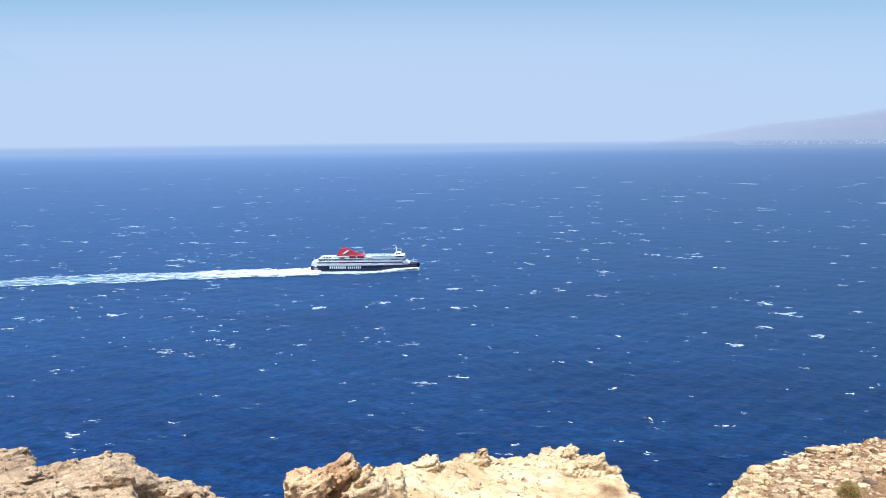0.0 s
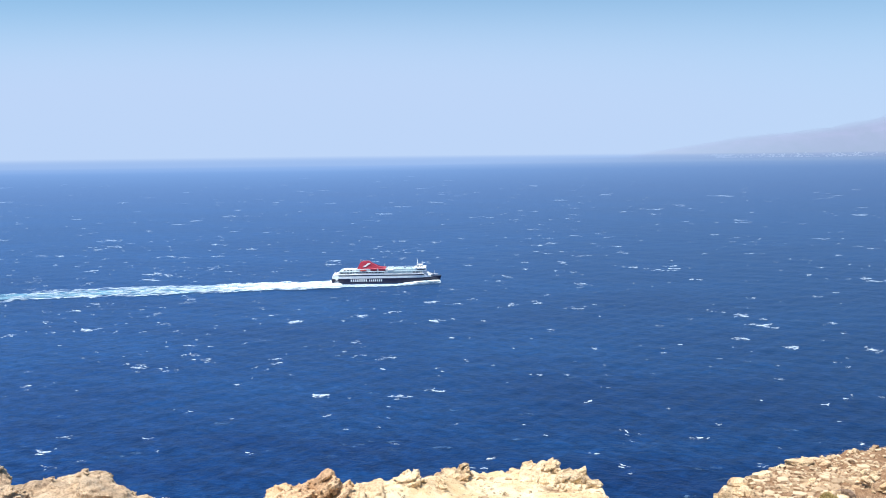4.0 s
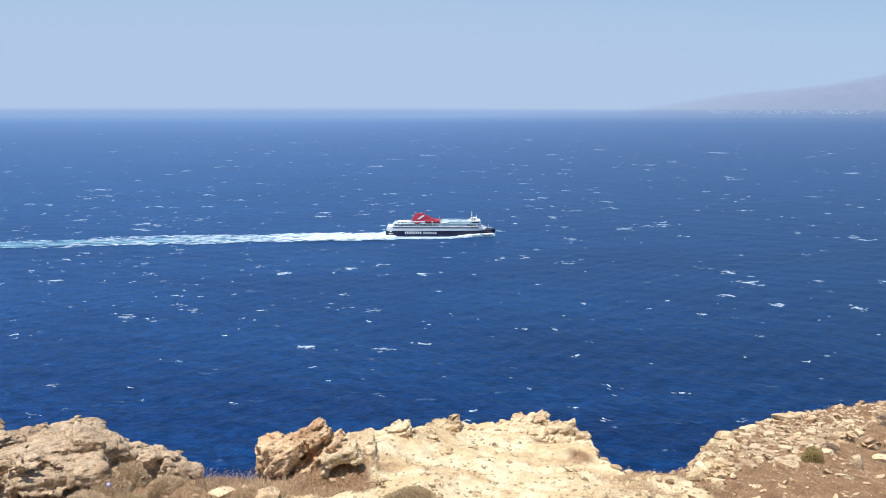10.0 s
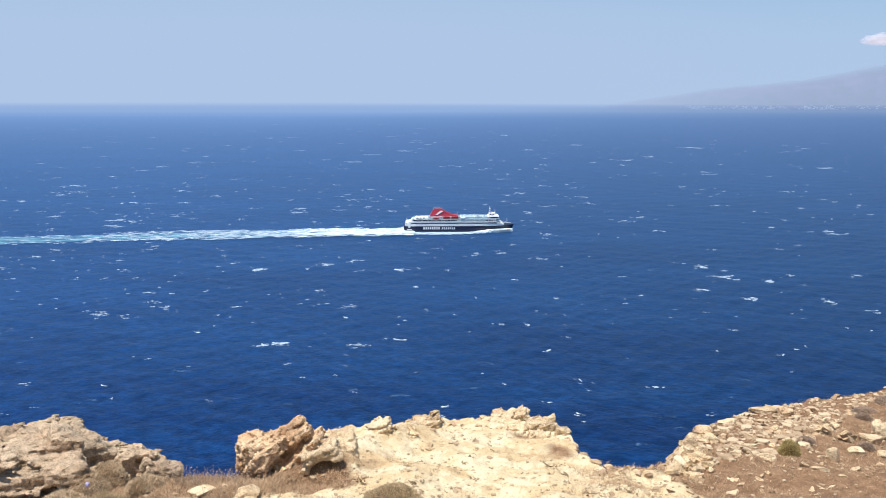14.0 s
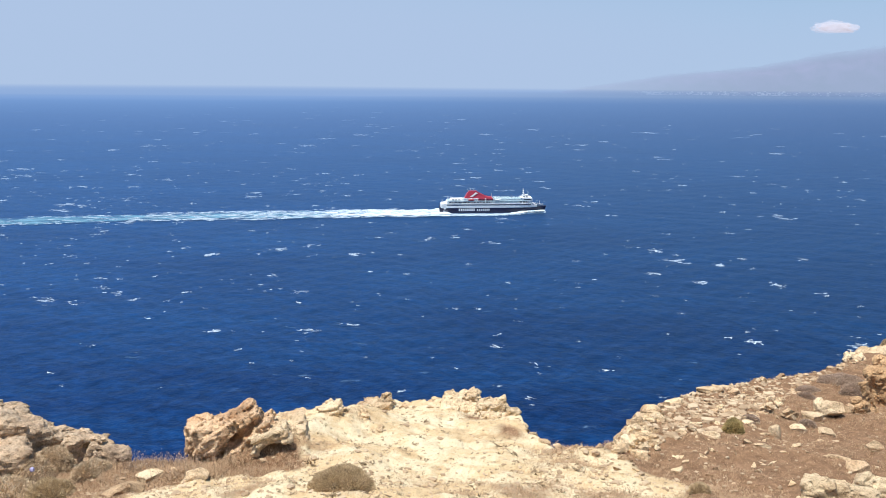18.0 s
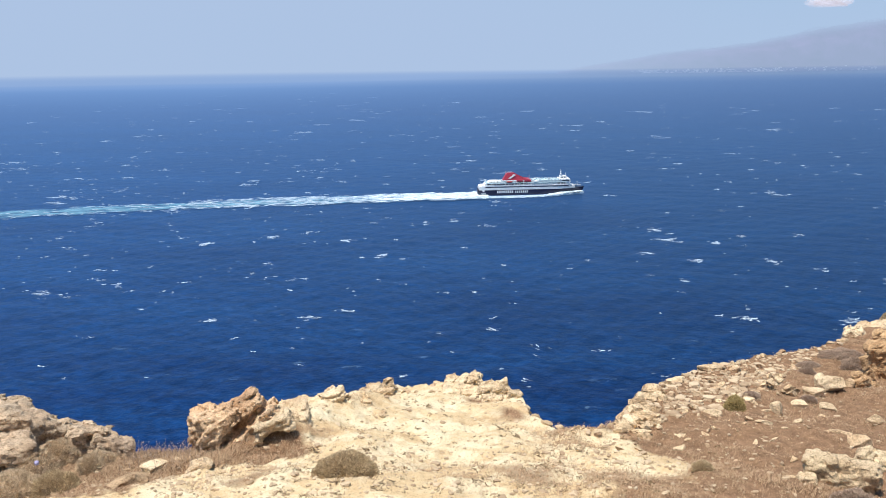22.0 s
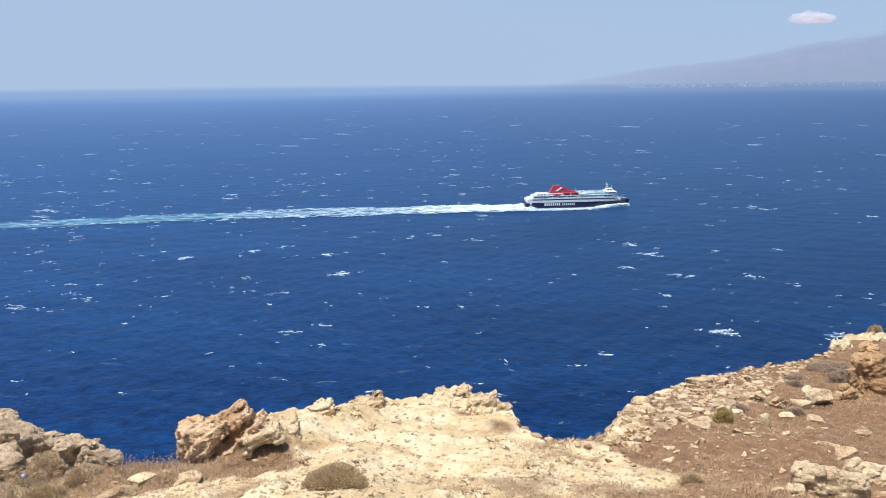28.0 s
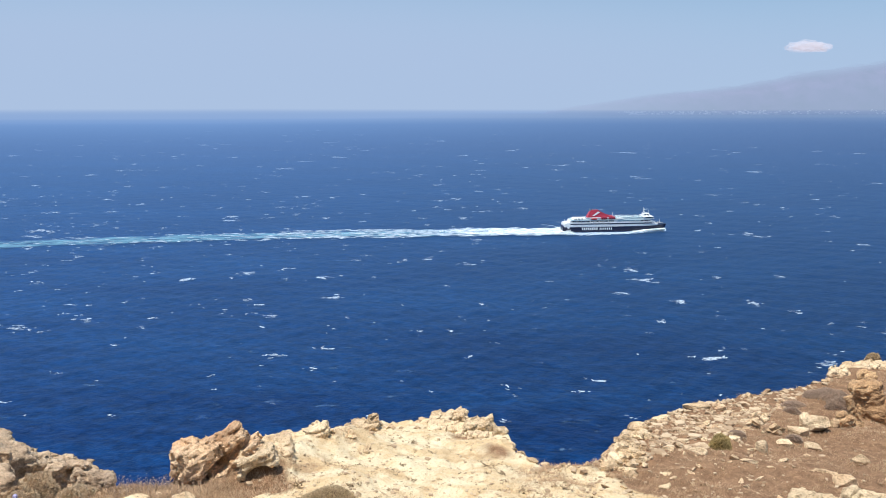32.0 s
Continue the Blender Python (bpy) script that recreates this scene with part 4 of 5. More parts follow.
def build_gravel():
    rng = np.random.default_rng(23)
    b = rng.uniform(-30, 29, 30000)
    d = 8.2 + (edge_range(b) - 8.22) * rng.random(30000)
    scree = (b > 11.5) & (b < 25) & (d > np.interp(b, SCREE_B, SCREE_D))
    keep = rng.random(30000) < np.where(scree, 0.42, (0.06 + 0.10 * sstep(d, 11.5, 9.5)) * (1 - 0.6 * scrub_at(b, d)) + 0.06 * sstep(b, 11, 14))
    b, d, scree = np.radians(b[keep]), d[keep], scree[keep]
    s = rng.uniform(0.010, 0.034, len(b)) * np.where(scree, 1.35, 0.7) * np.where(rng.random(len(b)) < 0.07, 1.9, 1)
    x, y = d * np.sin(b), d * np.cos(b)
    z = ground_z(x, y) + s * 0.12
    a = rng.uniform(0, 6.28, len(b))
    bases = [rock_shape(330 + k, 1, 8, 0.06, 0.9) for k in range(6)]
    vs, fs, n = [], [], 0
    for i in range(len(b)):
        v, f = bases[i % 6]
        rot = np.array([[math.cos(a[i]), -math.sin(a[i]), 0], [math.sin(a[i]), math.cos(a[i]), 0], [0, 0, 1]])
        vs.append((v * np.array([s[i] * 1.4, s[i], s[i] * 0.7])) @ rot.T + np.array([x[i], y[i], z[i]]))
        fs.append(f + n)
        n += len(v)
    tagged(link("gravel", mesh_of("gravel", np.concatenate(vs), np.concatenate(fs)), varied("gravel", (0.36, 0.255, 0.16), (0.63, 0.49, 0.335))), "scattered pale gravel and chips on the ground", "gravel", kind="stuff")


build_stones()
build_gravel()

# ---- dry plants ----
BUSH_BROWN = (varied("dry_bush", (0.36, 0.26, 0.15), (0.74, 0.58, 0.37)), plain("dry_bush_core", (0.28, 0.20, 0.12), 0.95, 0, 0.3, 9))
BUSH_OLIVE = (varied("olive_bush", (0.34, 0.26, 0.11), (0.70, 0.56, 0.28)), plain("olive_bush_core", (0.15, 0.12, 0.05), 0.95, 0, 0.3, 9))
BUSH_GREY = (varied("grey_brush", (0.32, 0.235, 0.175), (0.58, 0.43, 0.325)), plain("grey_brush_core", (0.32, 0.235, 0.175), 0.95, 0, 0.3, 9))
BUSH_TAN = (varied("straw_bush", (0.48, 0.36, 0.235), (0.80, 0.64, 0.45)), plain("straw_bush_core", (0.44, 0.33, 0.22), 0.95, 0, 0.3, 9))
GRASS = varied("dry_grass_blades", (0.345, 0.223, 0.137), (0.59, 0.42, 0.265))


def build_grass():
    rng = np.random.default_rng(29)
    count = 170000
    b = rng.uniform(-30, 29, count)
    d = 8.2 + (np.minimum(edge_range(b) + 0.05, 25) - 8.2) * rng.random(count)
    keep = rng.random(count) < scrub_at(b, d) * 0.85 + 0.012
    b, d = np.radians(b[keep]), d[keep]
    x, y = d * np.sin(b), d * np.cos(b)
    z = ground_z(x, y) - 0.01
    n, k = len(x), 4
    x, y, z = (np.repeat(q, k) for q in (x, y, z))
    x, y = x + rng.normal(0, 0.035, n * k), y + rng.normal(0, 0.035, n * k)
    patch = 0.6 + 1.1 * np.clip(fbm(x * 0.9, y * 0.9, 3, 63) + 0.3, 0, 1)
    tall = np.repeat(rng.uniform(0.010, 0.032, n), k) * patch * np.where(rng.random(n * k) < 0.04, 2.2, 1)
    tall = tall * (1 + 0.5 * sstep(np.degrees(np.arctan2(x, y)), -7.5, -10) * sstep(np.hypot(x, y), 10.0, 10.5))
    tall = tall * (1 - 0.15 * sstep(np.degrees(np.arctan2(x, y)), 9, 13))
    a, lean = rng.uniform(0, 6.28, n * k), rng.uniform(0.3, 1.6, n * k)
    sx, sy = -np.sin(a) * 0.0035, np.cos(a) * 0.0035
    tip = np.stack([x + np.cos(a) * lean * tall, y + np.sin(a) * lean * tall, z + tall], -1)
    v = np.stack([np.stack([x - sx, y - sy, z], -1), np.stack([x + sx, y + sy, z], -1), tip], 1).reshape(-1, 3)
    me = mesh_of("grass", v, np.arange(len(v)).reshape(-1, 3))
    tagged(link("dry_grass", me, GRASS), "short straw-coloured dry grass", "grass", kind="stuff")


def cushion(bearing, reach, w, h, material, label, seed, twigs=1500):
    """A low cushion bush: a woody core and a dense shell of fine twigs and leaf tufts."""
    rnd = random.Random(seed)
    base = tagged(new("bush"), label, "bush", "low cushion bushes")
    base.matrix_basis = Matrix.Translation(spot(bearing, reach, -0.02))
    v, f = ico(3)
    o = Vector((seed, 0, 0))
    r = np.array([0.9 + 0.14 * noise.fractal(Vector(p) * 2.2 + o, 1, 2, 3) for p in v])
    core = v * r[:, None] * np.array([w * 0.42, w * 0.38, h * 0.8])
    core[:, 2] = np.maximum(core[:, 2], -0.04)
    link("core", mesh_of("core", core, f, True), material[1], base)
    vs, fs = [], []
    for _ in range(twigs * 5):
        n = Vector((rnd.gauss(0, 1), rnd.gauss(0, 1), abs(rnd.gauss(0, 1)))).normalized()
        lump = 0.93 + 0.15 * noise.fractal(n * 2.2 + o, 1, 2, 3)
        p = Vector((n.x * w * 0.44, n.y * w * 0.4, n.z * h * 0.86)) * lump
        out = (n + Vector((rnd.gauss(0, 0.5), rnd.gauss(0, 0.5), rnd.gauss(0.2, 0.4)))).normalized() * rnd.uniform(0.012, 0.036)
        side = out.cross(Vector((rnd.gauss(0, 1), rnd.gauss(0, 1), rnd.gauss(0, 1)))).normalized() * 0.0045
        k = len(vs)
        vs.extend([p - out * 0.4 - side, p - out * 0.4 + side, p + out])
        fs.append((k, k + 1, k + 2))
    me = bpy.data.meshes.new("twigs")
    me.from_pydata([q[:] for q in vs], [], fs)
    link("foliage", me, material[0], base)


def build_stalks():
    """Withered flower stalks with round heads along the brink, and over the bank behind the bushes."""
    rng = np.random.default_rng(71)
    vs, fs = [], []
    head, hf = ico(1)
    for i in range(420):
        b = rng.uniform(-21.5, -15.8) if i < 230 else rng.uniform(-27, -9.5)
        d = float(edge_range(b)) - (abs(rng.normal(0, 0.18)) if i < 230 else rng.uniform(0.2, 1.1))
        c = np.array(spot(b, d))
        tall, lean = rng.uniform(0.07, 0.17), rng.normal(0, 0.25, 2)
        tip = c + np.array([lean[0] * tall, lean[1] * tall, tall])
        k = len(vs)
        side = np.array([0.003, 0.0, 0.0])
        vs += [c - side, c + side, tip]
        fs.append((k, k + 1, k + 2))
        size = rng.uniform(0.005, 0.010)
        fs += [tuple(q + k + 3) for q in hf]
        vs += list(tip + head * np.array([size, size, size * 0.7]))
    me = bpy.data.meshes.new("stalks")
    me.from_pydata([tuple(v) for v in vs], [], [tuple(int(q) for q in f) for f in fs])
    tagged(link("dry_stalks", me, varied("dry_stalks", (0.30, 0.21, 0.15), (0.55, 0.42, 0.32))), "withered flower stalks along the brink", "plants", kind="stuff")


def build_tufts():
    """Small dark dry plants dotted over the sand."""
    rng = np.random.default_rng(37)
    vs = []
    for i in range(560):
        b = rng.uniform(-12, 14) if i < 420 else rng.uniform(-26, 27)
        top = float(edge_range(b)) - 0.2
        d = 8.6 + (top - 8.6) * rng.random() ** 1.5
        c = spot(b, d)
        size = rng.uniform(0.010, 0.027) * (2.0 if rng.random() < 0.07 else 1)
        for _ in range(16):
            o = rng.normal(0, size, 2)
            tip = rng.normal(0, size * 0.9, 2)
            w = rng.normal(0, size * 0.3, 2)
            z = c.z - 0.006
            vs += [(c.x + o[0] - w[0], c.y + o[1] - w[1], z), (c.x + o[0] + w[0], c.y + o[1] + w[1], z + 0.004), (c.x + o[0] + tip[0], c.y + o[1] + tip[1], z + size * rng.uniform(0.4, 1.0))]
    me = mesh_of("tufts", np.array(vs), np.arange(len(vs)).reshape(-1, 3))
    tagged(link("dry_tufts", me, varied("dark_tufts", (0.17, 0.12, 0.07), (0.42, 0.31, 0.19))), "small dark withered plants dotted over the sand", "plants", kind="stuff")


def build_flower():
    rnd = random.Random(83)
    base = tagged(new("flower"), "tiny violet thistle flower on a thin dry stalk", "flower")
    base.matrix_basis = Matrix.Translation(spot(-26.3, 10.75, -0.02))
    bm = bmesh.new()
    rod(bm, (0, 0, 0), (0.02, 0.0, 0.30), 0.004, 0.003, 6)
    part("stalk", bm, BUSH_TAN[1], base)
    v, f = ico(2)
    spikes = np.array([1 + 0.35 * rnd.random() for _ in v])
    link("flower_head", mesh_of("flower_head", v * spikes[:, None] * 0.024 + np.array([0.02, 0, 0.315]), f), plain("violet_petals", (0.42, 0.39, 0.62), 0.8, 0, 0.2, 60), base, "violet thistle head")


build_flower()
build_grass()
build_stalks()
build_tufts()
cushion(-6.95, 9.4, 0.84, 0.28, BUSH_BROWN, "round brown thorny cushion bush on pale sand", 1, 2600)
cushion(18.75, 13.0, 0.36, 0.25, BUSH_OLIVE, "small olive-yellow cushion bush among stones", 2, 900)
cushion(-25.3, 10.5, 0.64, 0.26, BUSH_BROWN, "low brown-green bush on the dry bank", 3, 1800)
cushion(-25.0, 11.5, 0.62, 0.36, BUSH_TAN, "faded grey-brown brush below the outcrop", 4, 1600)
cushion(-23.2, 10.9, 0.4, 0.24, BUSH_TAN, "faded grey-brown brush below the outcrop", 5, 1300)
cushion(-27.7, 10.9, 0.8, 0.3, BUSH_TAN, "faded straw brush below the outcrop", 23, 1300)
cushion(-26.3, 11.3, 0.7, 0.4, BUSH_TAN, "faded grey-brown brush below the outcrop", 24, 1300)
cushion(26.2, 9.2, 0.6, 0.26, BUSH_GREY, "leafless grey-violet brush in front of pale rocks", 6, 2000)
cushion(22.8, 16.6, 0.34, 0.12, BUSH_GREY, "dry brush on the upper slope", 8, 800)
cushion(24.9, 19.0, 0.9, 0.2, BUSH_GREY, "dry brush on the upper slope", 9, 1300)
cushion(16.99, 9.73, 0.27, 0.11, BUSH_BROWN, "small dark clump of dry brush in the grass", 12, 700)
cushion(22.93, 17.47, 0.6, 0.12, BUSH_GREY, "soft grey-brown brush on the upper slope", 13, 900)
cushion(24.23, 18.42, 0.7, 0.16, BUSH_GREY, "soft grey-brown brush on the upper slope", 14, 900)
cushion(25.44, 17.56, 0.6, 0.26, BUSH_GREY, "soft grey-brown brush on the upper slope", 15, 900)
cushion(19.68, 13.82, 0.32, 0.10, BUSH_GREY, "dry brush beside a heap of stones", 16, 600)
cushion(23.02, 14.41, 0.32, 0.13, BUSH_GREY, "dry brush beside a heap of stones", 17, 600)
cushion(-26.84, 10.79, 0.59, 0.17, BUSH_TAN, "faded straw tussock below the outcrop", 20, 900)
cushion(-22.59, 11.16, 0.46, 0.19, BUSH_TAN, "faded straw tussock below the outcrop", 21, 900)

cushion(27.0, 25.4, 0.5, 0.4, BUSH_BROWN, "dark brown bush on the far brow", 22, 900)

# ---- foam on the sea ----


def streak(rnd, length, wide, crest=0.25):
    """A ragged strip of foam with a low domed back."""
    k = max(5, int(length / 1.1))
    xs = np.linspace(-0.5, 0.5, k) * length
    mid = np.cumsum([rnd.gauss(0, 0.22) for _ in range(k)]) * wide * 0.45 + rnd.gauss(0, 0.28) * length * (xs / length) ** 2
    half = np.array([wide * 0.85 * max(0.05, (1 - (2 * i / (k - 1) - 1) ** 2) ** 0.6 * rnd.uniform(0.35, 1.25)) for i in range(k)])
    v = [(x, m + s * h, crest * (s == 0)) for x, m, h in zip(xs, mid - mid.mean(), half) for s in (-1, 0, 1)]
    return v, grid_faces(k, 3).tolist()


def foam_mesh(name, verts, faces):
    """Foam from strips of three rows each: dense along the middle row, thin at the sides."""
    me = mesh_of(name, verts, faces, True)
    me.attributes.new("rim", "FLOAT", "POINT").data.foreach_set("value", (np.arange(len(verts)) % 3 == 1).astype(np.float32))
    return me


def foam_patch(rnd, length, main=0.5):
    """A breaking crest: a few bright ragged bits in a loose line."""
    vs, fs = [], []
    bits = 1 if length < 3 else rnd.randint(3, 4 + int(length / 3))
    for k in range(bits):
        part_length = length if bits == 1 else length * (main * rnd.uniform(0.75, 1.3) if k == 0 else rnd.uniform(0.12, 0.4))
        v, f = streak(rnd, part_length, part_length * rnd.uniform(0.2, 0.5), min(1.0, 0.2 + 0.06 * part_length))
        ox, oy = (0, 0) if k == 0 else (rnd.gauss(0, length * 0.33), rnd.gauss(0, length * 0.26))
        a, n = rnd.gauss(0, 0.5), len(vs)
        vs += [(ox + x * math.cos(a) - y * math.sin(a), oy + x * math.sin(a) + y * math.cos(a), z) for x, y, z in v]
        fs += [[i + n for i in q] for q in f]
    return vs, fs


def on_swell(vs):
    v = np.array(vs, float)
    v[:, 2] += swell(v[:, 0], v[:, 1], np.hypot(v[:, 0], v[:, 1])) + 0.1
    return v


# the large whitecaps: the second at which each breaks, its place and length
EARLY_CAPS = [
    (0, 172, 779, 29), (0, -297, 534, 18), (0, 165, 1261, 47), (0, -132, 1529, 48), (0, -432, 873, 43), (0, -556, 1085, 27),
    (0, -95, 1017, 32), (9, -153, 657, 25), (9, 156, 1211, 53), (9, -704, 1826, 62), (9, -455, 861, 27), (9, 167, 773, 19),
    (6, 214, 1247, 47), (6, -207, 749, 19), (19, -174, 647, 36), (19, -264, 731, 18), (19, -39, 832, 13),
]
LATE_CAPS = [
    (19, 271, 881, 22), (19, 35, 618, 17), (23, 220, 633, 28), (23, -62, 847, 50), (23, -7, 611, 10), (22, 371, 1440, 54),
    (28, 233, 801, 17), (28, 207, 636, 32), (28, -85, 830, 31), (28, -81, 618, 17), (28, 196, 739, 14), (32, -157, 800, 17),
    (32, -93, 827, 26), (32, 227, 804, 20), (32, 213, 638, 14), (32, 113, 588, 18),
]


def build_whitecaps():
    """Fields of small whitecaps that drift with the wind, and a few large ones of their own."""
    rnd = random.Random(41)
    fields, pale_fields = [], []
    for g in range(6):
        vs, fs = [], []
        for k in range(340):
            b, d = radians(rnd.uniform(-34, 32)), 430 * (3600 / 430) ** (rnd.random() ** 0.43)
            if k >= 315:      # the wind breaks more crests astern of the ferry
                b, d = radians(rnd.uniform(-32, -5)), rnd.uniform(750, 1700)
            if rnd.random() < max(0.0, (d - 1500) / 2300) + (0.3 if b > 0.14 and d > 1000 else 0.0):
                continue
            length = min(22, 2.2 + rnd.expovariate(1 / 4.2)) * (0.62 + d / 1900)
            v, f = foam_patch(rnd, length)
            a, n = radians(rnd.gauss(3, 14)), len(vs)
            cx, cy = d * math.sin(b), d * math.cos(b)
            vs += [(cx + x * math.cos(a) - y * math.sin(a), cy + x * math.sin(a) + y * math.cos(a), z) for x, y, z in v]
            fs += [[i + n for i in q] for q in f]
        old = []
        for _ in range(60):
            b, d, length = radians(rnd.uniform(-34, 32)), 420 * (2400 / 420) ** (rnd.random() ** 0.9), rnd.uniform(6, 22)
            v, f = streak(rnd, length, length * rnd.uniform(0.15, 0.4))
            cx, cy = d * math.sin(b), d * math.cos(b)
            old.append(([(cx + x, cy + y, z * 0.4) for x, y, z in v], f))
        ov, of = [], []
        for v, f in old:
            of += [[i + len(ov) for i in q] for q in f]
            ov += v
        pale = link("foam_patches", foam_mesh("foam_patches", on_swell(ov), of), OLD_FOAM)
        pale_fields.append(tagged(pale, "thin pale streaks of spent foam on the sea", "foam", kind="stuff"))
        ob = link("whitecaps", foam_mesh("whitecaps", on_swell(vs), fs), FOAM)
        fields.append(tagged(ob, "scattered small whitecaps on the waves", "whitecaps", kind="stuff"))
    big = []
    for i, (t, x, y, length) in enumerate(EARLY_CAPS + LATE_CAPS):
        v, f = foam_patch(random.Random(500 + i), 0.62 * min(length, 22 + 0.35 * max(0, length - 22)), 0.75)
        ob = link("whitecap", foam_mesh("whitecap", np.array(v), f), FOAM)
        ob.matrix_basis = pose(x, y, float(swell(x, y, math.hypot(x, y))) + 0.05, 0, 0, random.Random(i).uniform(-6, 16))
        big.append((t, tagged(ob, "bright breaking whitecap on dark blue water", "whitecap", "large whitecaps")))
    return fields + pale_fields, big


WHITECAPS, BIG_CAPS = build_whitecaps()

# ---- the ferry: bow towards +x, starboard side towards -y, waterline at 0 ----
NAVY = plain("navy_paint", (0.010, 0.012, 0.045), 0.35, 0, 0.2, 0.3)
WHITE = plain("white_paint", (0.80, 0.81, 0.82), 0.4, 0, 0.05, 0.2)
RED = plain("red_paint", (0.47, 0.045, 0.075), 0.4, 0, 0.1, 0.2)
DECK = plain("deck_paint", (0.42, 0.56, 0.62), 0.7, 0, 0.2, 0.4)
GLASS = plain("dark_glass", (0.02, 0.03, 0.05), 0.1)
GREY = plain("grey_paint", (0.35, 0.38, 0.42), 0.5, 0, 0.1, 0.4)
ORANGE = plain("lifeboat_red", (0.42, 0.05, 0.05), 0.5)


def loft(name, sections, material, parent, label=""):
    """Sections from stern to bow: x and a half outline of (y, z) from keel or side up to the rim; mirrored, capped and decked."""
    k = len(sections[0][1])
    verts, faces = [], []
    for x, half in sections:
        verts += [(x + dx, -y, z) for (y, z, dx) in half] + [(x + dx, y, z) for (y, z, dx) in reversed(half)]
    c = 2 * k
    faces = grid_faces(len(sections), c, True).tolist()
    faces += [list(range(c))[::-1], list(range((len(sections) - 1) * c, len(sections) * c))]
    bm = bmesh.new()
    me = mesh_of(name, np.array(verts), faces)
    bm.from_mesh(me)
    bmesh.ops.remove_doubles(bm, verts=bm.verts, dist=0.001)
    return part(name, bm, material, parent, label)


def block(name, x0, x1, half, z0, z1, material, parent, label="", rake0=0.0, rake1=0.0, taper=0.0):
    """A deckhouse with raked ends."""
    bm = bmesh.new()
    lo = [bm.verts.new(p) for p in ((x0, -half, z0), (x1, -half + taper, z0), (x1, half - taper, z0), (x0, half, z0))]
    hi = [bm.verts.new(p) for p in ((x0 + rake0, -half, z1), (x1 - rake1, -half + taper, z1), (x1 - rake1, half - taper, z1), (x0 + rake0, half, z1))]
    for q in ([lo[i] for i in (3, 2, 1, 0)], hi, *[[lo[i], lo[(i + 1) % 4], hi[(i + 1) % 4], hi[i]] for i in range(4)]):
        bm.faces.new(q)
    bmesh.ops.bevel(bm, geom=bm.edges[:], offset=0.18, segments=1, affect="EDGES")
    return part(name, bm, material, parent, label)


